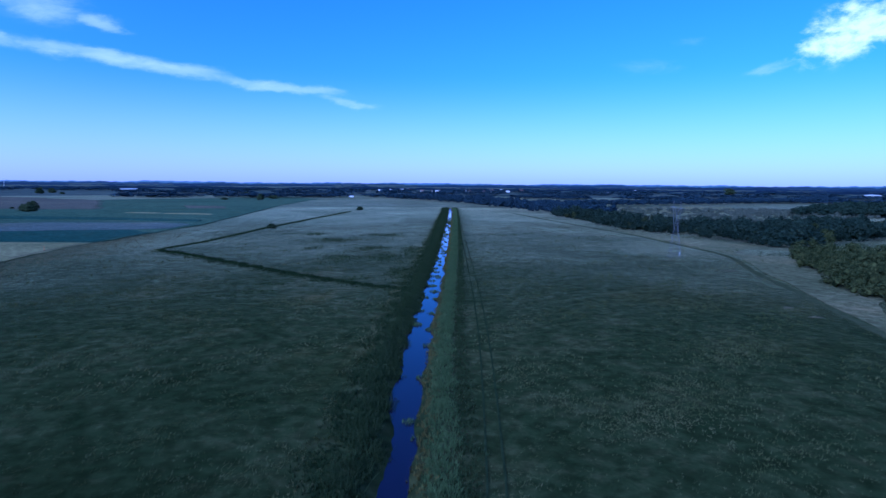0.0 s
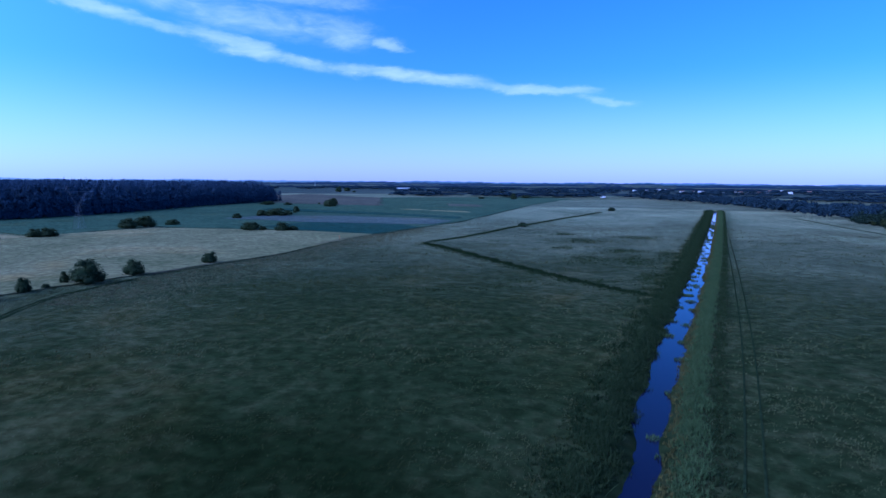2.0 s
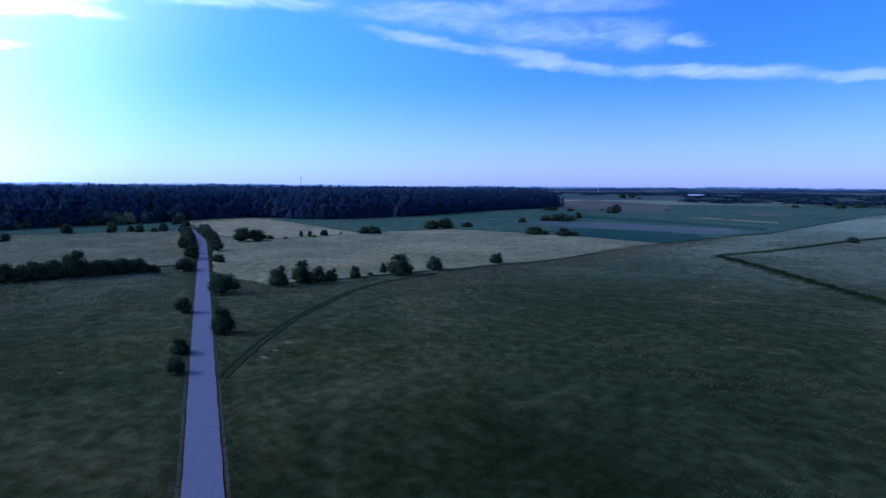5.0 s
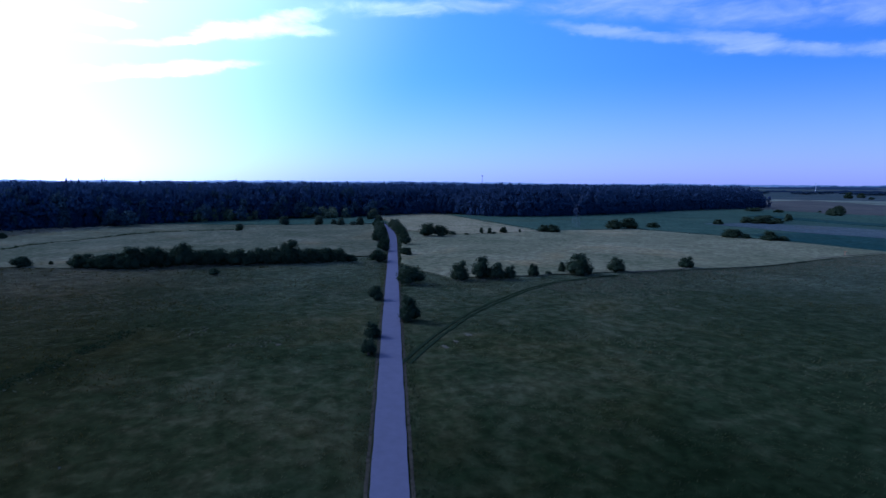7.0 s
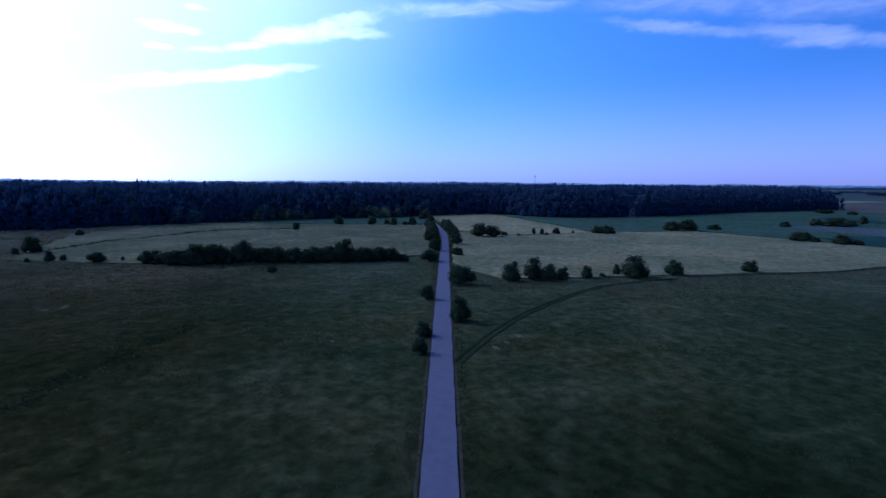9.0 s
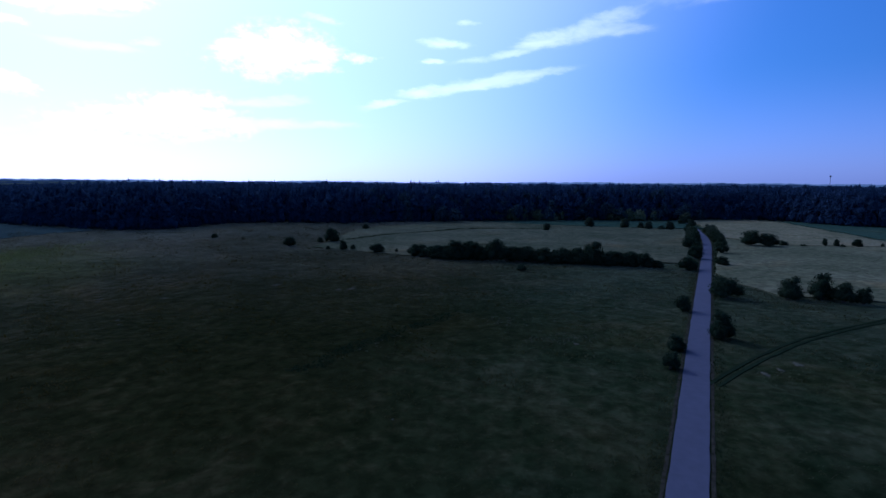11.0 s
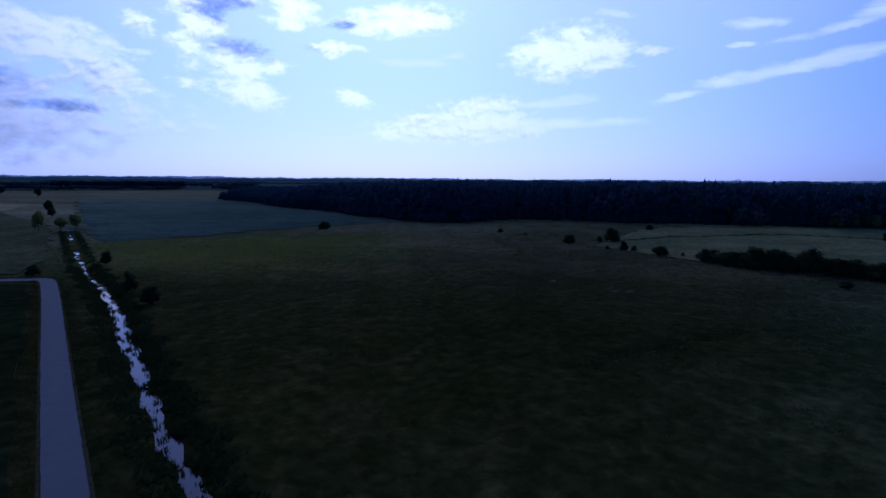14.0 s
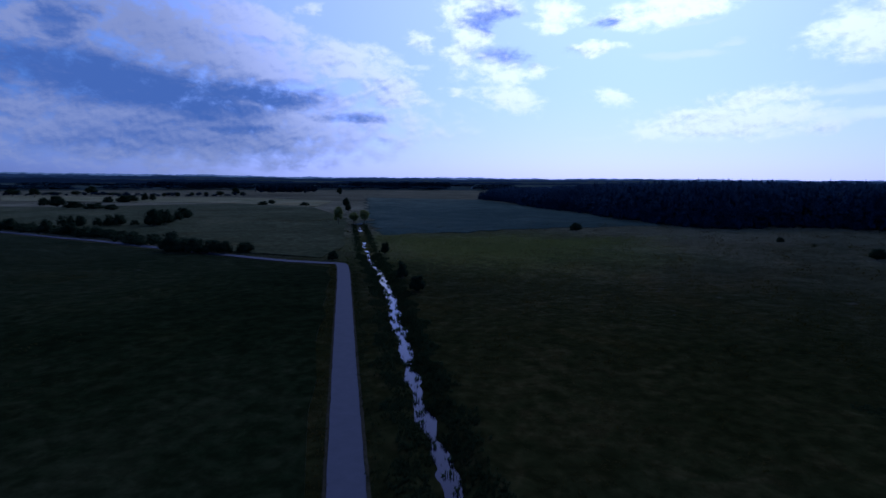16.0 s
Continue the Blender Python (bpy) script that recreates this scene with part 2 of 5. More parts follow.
def sward(t, place, col):
    """Base and sheen of the wild meadow: browner south of the lane, a darkened drift north of it, a yellow-green drift
    far south.
    """
    frayed = vector_node(t, "MULTIPLY_ADD")
    cloud = node(t, "ShaderNodeTexNoise")
    cloud.inputs["Scale"].default_value, cloud.inputs["Detail"].default_value = 0.03, 4
    t.links.new(place, cloud.inputs["Vector"])
    t.links.new(cloud.outputs["Color"], frayed.inputs[0])
    frayed.inputs[1].default_value = (50, 50, 0)
    t.links.new(place, frayed.inputs[2])
    split = node(t, "ShaderNodeSeparateXYZ")
    t.links.new(frayed.outputs[0], split.inputs[0])
    south = smooth_step(t, split.outputs[1], 45, -25)

    def drift(x, y, outer, inner):
        far = vector_node(t, "DISTANCE")
        t.links.new(frayed.outputs[0], far.inputs[0])
        far.inputs[1].default_value = (x, y, 0)
        return smooth_step(t, far.outputs["Value"], outer, inner)

    # colour and sheen are darkened round the first centre, brightened round the second
    dark_drift, yellow_drift = drift(-12, 50, 42, 14), drift(-105, -190, 105, 25)

    def tint(plain_one, brown, dark, yellow):
        return mix_colour(t, yellow_drift, mix_colour(t, dark_drift, mix_colour(t, south, plain_one, brown), dark), yellow)

    base = vector_node(t, "MULTIPLY")
    t.links.new(col, base.inputs[0])
    t.links.new(tint((1.0, 1.0, 1.0), (1.0, 0.76, 0.62), (0.55, 0.6, 0.55), (1.6, 1.35, 0.65)), base.inputs[1])
    return base.outputs[0], tint((0.76, 0.79, 0.48), (0.80, 0.71, 0.43), (0.42, 0.46, 0.28), (0.98, 0.90, 0.38))


def grass_material(name, dark, mid, pale, patch=0.012, streak=0.12, fuzz=0.03, wild=False):
    """Grass cover: broad patches, drifts of pale stalks and fine tuft grain."""
    m, t, p = material(name, 1.0, 0.0)
    place = world_place(t)
    broad = noise_node(t, place, patch, 5, 0.55, 0.6)
    drift = noise_node(t, place, streak, 6, 0.62, 0.8)
    grain = noise_node(t, place, 1.1, 7, 0.72)
    clump = noise_node(t, place, 0.36, 5, 0.6, 0.4)
    blend = math_node(t, "MULTIPLY_ADD", clump, 0.24, math_node(t, "ADD", math_node(t, "MULTIPLY", broad, 0.36), math_node(t, "ADD", math_node(t, "MULTIPLY", drift, 0.28), math_node(t, "MULTIPLY", grain, 0.12))))
    col = ramp(t, blend, (0.38, dark), (0.5, mid), (0.62, pale))
    dead = smooth_step(t, noise_node(t, place, 0.021, 5, 0.6, 0.8), 0.52, 0.72)
    brown = vector_node(t, "MULTIPLY")
    t.links.new(col, brown.inputs[0])
    brown.inputs[1].default_value = (1.22, 1.03, 0.88)
    col = mix_colour(t, dead, col, brown.outputs[0])
    lumps = smooth_step(t, noise_node(t, place, 0.4, 5, 0.62, 0.3), 0.36, 0.66)
    shade_of = vector_node(t, "SCALE")
    t.links.new(col, shade_of.inputs[0])
    t.links.new(math_node(t, "MULTIPLY_ADD", lumps, 0.55, 0.74), shade_of.inputs["Scale"])
    col = shade_of.outputs[0]
    p.inputs["Sheen Tint"].default_value = (0.76, 0.79, 0.48, 1)
    if wild:
        col, sheen = sward(t, place, col)
        t.links.new(sheen, p.inputs["Sheen Tint"])
    t.links.new(col, p.inputs["Base Color"])
    tufts = math_node(t, "MULTIPLY", math_node(t, "MULTIPLY_ADD", smooth_step(t, math_node(t, "MULTIPLY_ADD", drift, 0.5, math_node(t, "MULTIPLY", broad, 0.5)), 0.34, 0.68), 0.6, 0.3), math_node(t, "MULTIPLY_ADD", lumps, 0.25, math_node(t, "MULTIPLY_ADD", smooth_step(t, clump, 0.12, 0.72), 0.35, 0.2)))
    t.links.new(math_node(t, "MULTIPLY_ADD", tufts, fuzz * 3.2, fuzz * 0.4), p.inputs["Sheen Weight"])
    p.inputs["Sheen Roughness"].default_value = 0.135
    bump(t, p, math_node(t, "MULTIPLY_ADD", clump, 0.7, math_node(t, "MULTIPLY", grain, 0.4)), 0.26, 0.5)
    return m


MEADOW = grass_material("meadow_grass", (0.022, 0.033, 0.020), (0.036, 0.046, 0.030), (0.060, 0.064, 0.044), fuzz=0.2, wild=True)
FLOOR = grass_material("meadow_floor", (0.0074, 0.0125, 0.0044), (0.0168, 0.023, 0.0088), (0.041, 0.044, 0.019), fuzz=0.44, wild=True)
# darker sward; cloud shade is put into its colour
SHADED_SWARD = grass_material("shaded_sward", (0.005, 0.0078, 0.003), (0.010, 0.0135, 0.005), (0.022, 0.024, 0.010), fuzz=0.11)
DRY = grass_material("dry_grass", (0.064, 0.070, 0.032), (0.100, 0.099, 0.047), (0.145, 0.134, 0.070), 0.02, 0.07, fuzz=0.12)
STRAW = grass_material("ripe_straw", (0.085, 0.083, 0.037), (0.145, 0.132, 0.064), (0.20, 0.172, 0.09), 0.02, 0.07, fuzz=0.1)
DRY_DULL = grass_material("dull_dry_grass", (0.038, 0.045, 0.021), (0.066, 0.068, 0.033), (0.104, 0.098, 0.052), 0.02, 0.07, fuzz=0.15)
CROP = grass_material("green_crop", (0.024, 0.043, 0.027), (0.032, 0.055, 0.034), (0.046, 0.067, 0.040), 0.008, 0.05)
CROP_DARK = grass_material("dark_green_crop", (0.012, 0.030, 0.024), (0.016, 0.037, 0.029), (0.024, 0.044, 0.034), 0.008, 0.05)
# far ground, with some blue of distant haze put into its colour
FAR = grass_material("hazed_far_woodland", (0.020, 0.031, 0.030), (0.031, 0.044, 0.042), (0.060, 0.068, 0.058), 0.0022, 0.012)
CROP_BLUE = grass_material("blue_green_crop", (0.014, 0.026, 0.025), (0.020, 0.034, 0.032), (0.029, 0.043, 0.039), 0.008, 0.05, fuzz=0.2)
CROP_GREY = grass_material("grey_green_crop", (0.033, 0.045, 0.044), (0.042, 0.054, 0.052), (0.052, 0.063, 0.058), 0.008, 0.05, fuzz=0.1)
FALLOW = grass_material("fallow_soil", (0.040, 0.046, 0.036), (0.056, 0.054, 0.042), (0.072, 0.066, 0.05), 0.006, 0.04)


OLIVE = grass_material("olive_pasture", (0.022, 0.027, 0.012), (0.042, 0.045, 0.021), (0.075, 0.072, 0.034), 0.014, 0.09, fuzz=0.08)


def leaf_material(name, dark, light, through_share=0.28):
    m, t, p = material(name, 1.0, 0.0)
    geo = node(t, "ShaderNodeNewGeometry")
    info = node(t, "ShaderNodeObjectInfo")
    mixed = math_node(t, "ADD", math_node(t, "MULTIPLY", geo.outputs["Random Per Island"], 0.6), math_node(t, "MULTIPLY", info.outputs["Random"], 0.4))
    tone = noise_node(t, geo.outputs["Position"], 0.35, 3)
    col = ramp(t, math_node(t, "ADD", math_node(t, "MULTIPLY", mixed, 0.6), math_node(t, "MULTIPLY", tone, 0.4)), (0.2, dark), (0.75, light))
    t.links.new(col, p.inputs["Base Color"])
    let_through(t, p, col, through_share)
    return m


LEAF = leaf_material("bush_leaves", (0.014, 0.025, 0.012), (0.046, 0.060, 0.028))
FRINGE = leaf_material("fringe_leaves", (0.075, 0.10, 0.045), (0.19, 0.21, 0.10), 0.45)
ROW_LEAF = leaf_material("row_tree_leaves", (0.024, 0.036, 0.019), (0.066, 0.078, 0.040))
THICKET = leaf_material("thicket_leaves", (0.007, 0.015, 0.007), (0.074, 0.082, 0.028))
SCRUB = leaf_material("scrub_leaves", (0.007, 0.015, 0.011), (0.032, 0.046, 0.030))
PALE_SCRUB = leaf_material("grey_scrub_leaves", (0.05, 0.06, 0.042), (0.10, 0.11, 0.078))
LEAF_PALE = leaf_material("willow_leaves", (0.11, 0.13, 0.035), (0.26, 0.26, 0.08), 0.42)
# blue of the haze before the woods is painted into these three leaf colours
HAZED_LEAF_WOOD = leaf_material("hazed_wood_foliage", (0.015, 0.026, 0.037), (0.030, 0.047, 0.060))
MIXED = leaf_material("hazed_mixed_foliage", (0.030, 0.048, 0.052), (0.062, 0.085, 0.082))
HAZED_NEEDLE = leaf_material("hazed_spruce_needles", (0.027, 0.041, 0.066), (0.041, 0.060, 0.092))
REED = leaf_material("reed_blades", (0.035, 0.06, 0.022), (0.09, 0.115, 0.045))
SEDGE = leaf_material("dark_sedge", (0.010, 0.019, 0.008), (0.033, 0.046, 0.018))
STALK, t, p = material("grass_stalks", 1.0, 0.0)
geo = node(t, "ShaderNodeNewGeometry")
tone = math_node(t, "MULTIPLY_ADD", noise_node(t, geo.outputs["Position"], 0.014, 4, 0.55, 0.5), 0.6, math_node(t, "MULTIPLY", noise_node(t, geo.outputs["Position"], 0.11, 4, 0.6, 0.6), 0.35))
tone = math_node(t, "MULTIPLY_ADD", geo.outputs["Random Per Island"], 0.22, tone)
tone = ramp(t, tone, (0.40, (0.026, 0.034, 0.012)), (0.58, (0.050, 0.056, 0.022)), (0.76, (0.10, 0.098, 0.050)))
tone, _ = sward(t, geo.outputs["Position"], tone)
t.links.new(tone, p.inputs["Base Color"])
yellow = vector_node(t, "MULTIPLY")
t.links.new(tone, yellow.inputs[0])
yellow.inputs[1].default_value = (1.5, 1.4, 0.75)
let_through(t, p, yellow.outputs[0], 0.22)
PALE_STALK = leaf_material("yellow_green_grass", (0.12, 0.138, 0.034), (0.23, 0.232, 0.07))
DRY_STALK = leaf_material("dry_stalks", (0.075, 0.078, 0.038), (0.16, 0.148, 0.080), 0.2)
RUST = leaf_material("rusty_sedge", (0.040, 0.040, 0.013), (0.088, 0.080, 0.027))


def plain(name, col, rough=0.8, spec=0.3, metal=0.0, vary=0.25, scale=2.0, depth=0.01):
    m, t, p = material(name, rough, spec)
    g = noise_node(t, world_place(t), scale, 6, 0.65)
    dark = tuple(c * (1 - vary) for c in col)
    light = tuple(min(1, c * (1 + vary)) for c in col)
    t.links.new(ramp(t, g, (0.3, dark), (0.7, light)), p.inputs["Base Color"])
    p.inputs["Metallic"].default_value = metal
    bump(t, p, g, depth, 0.5)
    return m


BARK = plain("bark", (0.09, 0.075, 0.06), 0.95, 0.1, scale=6, depth=0.03)
ASPHALT = plain("pale_asphalt", (0.072, 0.070, 0.084), 0.95, 0.1, vary=0.09, scale=0.6, depth=0.004)
VERGE = plain("dry_verge", (0.036, 0.032, 0.020), 1.0, 0.0, vary=0.4, scale=0.9, depth=0.08)
TRACK = plain("trodden_track", (0.015, 0.022, 0.010), 1.0, 0.0, vary=0.35, scale=0.5, depth=0.1)
SOFT_TRACK = plain("faint_track", (0.034, 0.040, 0.019), 1.0, 0.0, vary=0.35, scale=0.5, depth=0.1)
PALE_TRACK = plain("pale_sandy_track", (0.075, 0.07, 0.042), 1.0, 0.0, vary=0.3, scale=0.3, depth=0.05)
STEEL = plain("galvanised_steel", (0.11, 0.12, 0.135), 0.6, 0.4, 0.3, 0.1)
WHITE = plain("white_plaster", (0.55, 0.56, 0.58), 0.8, 0.3, vary=0.06)
ROOF = plain("roof_tiles", (0.16, 0.10, 0.08), 0.85, 0.2, vary=0.25)
GREY_ROOF = plain("grey_sheet_roof", (0.22, 0.23, 0.25), 0.7, 0.3, vary=0.1)
DARK_GLASS = plain("dark_opening", (0.03, 0.035, 0.04), 0.2, 0.5, vary=0.1)
PAINT_ORANGE = plain("faded_orange_paint", (0.32, 0.13, 0.05), 0.7, 0.3, vary=0.15)
CONCRETE = plain("weathered_concrete", (0.32, 0.31, 0.29), 0.9, 0.2, vary=0.2)

WATER, t, p = material("river_water", 0.05, 0.3)
p.inputs["Base Color"].default_value = (0.005, 0.004, 0.013, 1)
p.inputs["IOR"].default_value = 1.333
bump(t, p, noise_node(t, world_place(t), 2.2, 4, 0.55), 0.02, 0.35)




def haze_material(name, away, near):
    """Far ridges that glow by emission in place of lit air, stronger towards the sun."""
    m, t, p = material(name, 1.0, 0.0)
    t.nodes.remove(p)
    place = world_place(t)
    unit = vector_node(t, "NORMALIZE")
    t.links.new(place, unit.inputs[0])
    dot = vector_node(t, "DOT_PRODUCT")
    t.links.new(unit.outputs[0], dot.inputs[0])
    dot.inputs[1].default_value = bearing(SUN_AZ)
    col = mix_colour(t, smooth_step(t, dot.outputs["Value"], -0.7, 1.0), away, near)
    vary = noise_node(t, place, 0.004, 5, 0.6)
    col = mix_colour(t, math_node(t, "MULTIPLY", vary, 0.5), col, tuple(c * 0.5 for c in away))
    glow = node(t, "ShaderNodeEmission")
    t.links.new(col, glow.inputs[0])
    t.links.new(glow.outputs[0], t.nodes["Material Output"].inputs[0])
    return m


# glowing colours that stand in for haze, paler with distance
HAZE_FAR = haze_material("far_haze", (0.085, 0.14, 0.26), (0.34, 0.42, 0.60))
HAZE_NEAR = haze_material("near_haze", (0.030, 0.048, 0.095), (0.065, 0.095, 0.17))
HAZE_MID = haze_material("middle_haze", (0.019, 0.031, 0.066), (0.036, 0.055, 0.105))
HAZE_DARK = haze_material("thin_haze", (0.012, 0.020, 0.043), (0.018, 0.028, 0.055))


# ---- mesh helpers ----
def mesh_of(name, verts, tris, mat):
    me = bpy.data.meshes.new(name)
    verts, tris = np.asarray(verts, np.float32), np.asarray(tris, np.int32)
    me.vertices.add(len(verts))
    me.vertices.foreach_set("co", verts.ravel())
    me.loops.add(tris.size)
    me.loops.foreach_set("vertex_index", tris.ravel())
    me.polygons.add(len(tris))
    k = tris.shape[1]
    me.polygons.foreach_set("loop_start", np.arange(0, tris.size, k, dtype=np.int32))
    me.polygons.foreach_set("loop_total", np.full(len(tris), k, np.int32))
    me.materials.append(mat)
    me.update(calc_edges=True)
    return me


def part(name, bm, mat, parent, label=""):
    me = bpy.data.meshes.new(name)
    bm.to_mesh(me)
    bm.free()
    me.materials.append(mat)
    ob = new(name, me)
    ob.parent = parent
    return tagged(ob, label)


def along(points, step):
    """Points at even steps on a smoothed line, with the way at each."""
    p = np.array(points, float)
    for _ in range(2):
        q = np.empty((2 * len(p), 2))
        q[0], q[-1] = p[0], p[-1]
        q[1:-1:2], q[2:-1:2] = 0.75 * p[:-1] + 0.25 * p[1:], 0.25 * p[:-1] + 0.75 * p[1:]
        p = q
    cum = np.concatenate([[0], np.cumsum(np.hypot(*np.diff(p, axis=0).T))])
    s = np.arange(0, cum[-1], step)
    out = np.stack([np.interp(s, cum, p[:, 0]), np.interp(s, cum, p[:, 1])], 1)
    way = np.gradient(out, axis=0)
    return out, way / np.hypot(*way.T)[:, None]


def near_line(xy, line):
    """Distance to a line, signed: + to the right of its way, and how far along."""
    best, side, where = np.full(len(xy), 1e9), np.zeros(len(xy)), np.zeros(len(xy))
    done = 0.0
    for a, b in zip(line[:-1], line[1:]):
        d = b - a
        size = np.hypot(*d)
        u = np.clip(((xy - a) @ d) / size**2, 0, 1)
        off = xy - a - u[:, None] * d
        dist = np.hypot(*off.T)
        hit = dist < best
        best[hit] = dist[hit]
        side[hit] = np.sign(off[hit, 0] * d[1] - off[hit, 1] * d[0])
        where[hit] = done + u[hit] * size
        done += size
    return best * side, where


def wave(x, seed, size):
    """Cheap smooth noise along a line, -1 to 1."""
    r = np.random.RandomState(seed)
    total = 0
    for k in range(5):
        total = total + np.sin(x / size * (1.7**k) * 2 + r.uniform(0, 6.28)) * 0.62**k
    return total / 1.6


# ---- the ground: one sheet with the river's bed, rising to low hills far off ----
RIVER = [(9, 720), (7.8, 615), (3.6, 406), (-0.3, 241), (-2.6, 170), (-4.0, 126), (-4.9, 100), (-4.5, 51), (-7, 8), (-14, -20), (-22.5, -46), (-25.6, -55),
         (-30.2, -72), (-33.5, -85), (-38.5, -100), (-45, -122), (-55.5, -158), (-61, -184), (-67, -211), (-106, -352)]
river_line, _ = along(RIVER, 6.0)
WATER_Z = -0.9


def river_form(xy):
    """Height of the river's bed and banks above the plain."""
    z = np.zeros(len(xy))
    close = np.abs(xy[:, 0] + 25) < 110
    d, s = near_line(xy[close], river_line)
    north = xy[close][:, 1] > 0
    half = np.where(north, 1.4 + 0.75 * np.clip((xy[close][:, 1] - 50) / 60, 0, 1), 0.78) + wave(s, 3, np.where(north, 9, 4.5)) * np.where(north, 0.55, 0.66)
    half = np.maximum(half, 0.12) * np.interp(xy[close][:, 1], (180, 450), (1.0, 0.68))
    half *= np.interp(xy[close][:, 1], (-260, -165), (0.3, 1.0))
    half = np.where(np.abs(d) < 30, half, 2)
    a = np.abs(d + wave(s, 5, 14) * 0.45)
    slope = np.where(a < half, WATER_Z - 0.7 + 0.7 * (a / half) ** 2, np.minimum(WATER_Z + (a - half) * 0.36, 0.25))
    fade = np.clip((10 - np.abs(d)) / 4, 0, 1)
    z[close] = slope * fade
    return z


def hill(xy):
    r = np.hypot(*xy.T)
    a = np.degrees(np.arctan2(-xy[:, 0], xy[:, 1]))
    top = 13 + 4 * np.sin(np.radians(a * 3 + 40)) + 2 * np.sin(np.radians(a * 11)) + 18 * np.exp(-(((a - 186) % 360 - 360 * (((a - 186) % 360) > 180)) / 16) ** 2)
    k = np.clip((r - 2600) / 2000, 0, 1)
    return top * k * k * (3 - 2 * k)


def lie(xy):
    """Height of the ground."""
    xy = np.asarray(xy, float)
    x, y = xy.T
    swell = 0.10 * (np.sin(x / 23 + 1.3 * np.sin(y / 31)) + np.sin(y / 17 + np.sin(x / 13)))
    d = np.hypot(x, y)
    return river_form(xy) + swell * np.clip((d - 25) / 60, 0, 1) + hill(xy)


def build_ground():
    turns, rings = 960, 200
    radius = np.concatenate([[0.01, 8, 16], np.geomspace(24, 4950, rings - 3)])
    a = np.linspace(0, 2 * math.pi, turns, endpoint=False)
    xy = np.stack([np.outer(radius, np.sin(a)).ravel(), np.outer(radius, np.cos(a)).ravel()], 1)
    v = np.column_stack([xy, lie(xy)])
    i = np.arange(rings - 1)[:, None] * turns
    j = np.arange(turns)[None, :]
    k = (j + 1) % turns
    quads = np.stack([i + j, i + k, i + turns + k, i + turns + j], -1).reshape(-1, 4)[:, ::-1]
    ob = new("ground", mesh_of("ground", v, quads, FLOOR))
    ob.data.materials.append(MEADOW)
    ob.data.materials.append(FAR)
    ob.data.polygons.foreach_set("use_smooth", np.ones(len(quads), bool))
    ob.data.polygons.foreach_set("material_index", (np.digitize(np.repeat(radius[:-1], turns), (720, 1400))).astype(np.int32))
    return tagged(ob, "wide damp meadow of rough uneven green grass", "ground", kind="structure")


build_ground()


def ridge(far, foot, low, rough, seed, mat, label):
    """A distant ridge with its haze as emission, as a ring of uneven height."""
    a = np.radians(np.arange(-180, 180, 0.1))
    deg = np.degrees(a) % 360
    top = low + rough * (0.8 * wave(a, seed, 0.12) + 0.5 * wave(a, seed + 1, 0.03) + 0.35 * wave(a, seed + 2, 0.006))
    top += far / 4900 * (16 * np.exp(-(((deg - 188) / 14) ** 2)) + 9 * np.exp(-(((deg - 78) / 14) ** 2)))
    n = len(a)
    x, y = -np.sin(a) * far, np.cos(a) * far
    v = np.concatenate([np.column_stack([x, y, np.full(n, foot)]), np.column_stack([x, y, top])])
    i = np.arange(n)
    j = (i + 1) % n
    ob = new("backdrop", mesh_of("backdrop", v, np.stack([i, j, n + j, n + i], 1), mat))
    return tagged(ob, label, "backdrop", kind="structure")


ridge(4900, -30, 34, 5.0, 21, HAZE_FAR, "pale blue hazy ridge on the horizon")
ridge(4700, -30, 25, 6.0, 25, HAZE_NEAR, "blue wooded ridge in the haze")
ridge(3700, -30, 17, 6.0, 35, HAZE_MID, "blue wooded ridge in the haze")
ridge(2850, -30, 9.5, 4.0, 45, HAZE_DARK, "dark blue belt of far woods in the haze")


def strip(name, points, half, mat, label, category, lift=0.05, deep=0.5, step=3.0, ragged=0.0, seed=1, kind="structure", bed=None, grain=6.0):
    """A road, track or water band along a line, with sides that go into the ground."""
    c, w = along(points, step)
    side = np.stack([w[:, 1], -w[:, 0]], 1)
    s = np.arange(len(c)) * step
    hl, hr = half + ragged * wave(s, seed, grain), half + ragged * wave(s, seed + 7, grain)
    left, right = c - side * hl[:, None], c + side * hr[:, None]
    z = np.maximum(lie(c), -0.12) + lift if bed is None else np.full(len(c), bed)
    crown = z + (0.008 if bed is None else 0)
    rows = [np.column_stack([left, z - deep]), np.column_stack([left, z]), np.column_stack([c, crown]), np.column_stack([right, z]), np.column_stack([right, z - deep])]
    n = len(c)
    quads = [(r * n + i, (r + 1) * n + i, (r + 1) * n + i + 1, r * n + i + 1) for r in range(4) for i in range(n - 1)]
    ob = new(name, mesh_of(name, np.concatenate(rows), np.array(quads)[:, ::-1], mat))
    ob.data.polygons.foreach_set("use_smooth", np.zeros(len(quads), bool))
    return tagged(ob, label, category, kind=kind)


strip("water", RIVER, 4.6, WATER, "narrow still river between overgrown grassy banks", "river", bed=WATER_Z, deep=0.1)
ROAD_WEST = [(-8, 1.2), (-55, 12.9), (-110, 26.3), (-238, 58.2), (-325, 79.6), (-376, 87), (-445, 97), (-507, 98), (-551, 86), (-600, 70)]
ROAD_SOUTH = [(-3.0, -11.5), (-13.2, -49), (-27.2, -101), (-42.6, -157), (-50.5, -187), (-51, -193), (-46, -196), (-33.8, -208), (-16.4, -232), (27, -293), (87, -375), (200, -530)]
strip("road", ROAD_WEST[::-1] + ROAD_SOUTH, 1.93, ASPHALT, "pale asphalt lane with worn edges and sharp bends", "road", 0.13, step=1.5, ragged=0.045, grain=4.0)



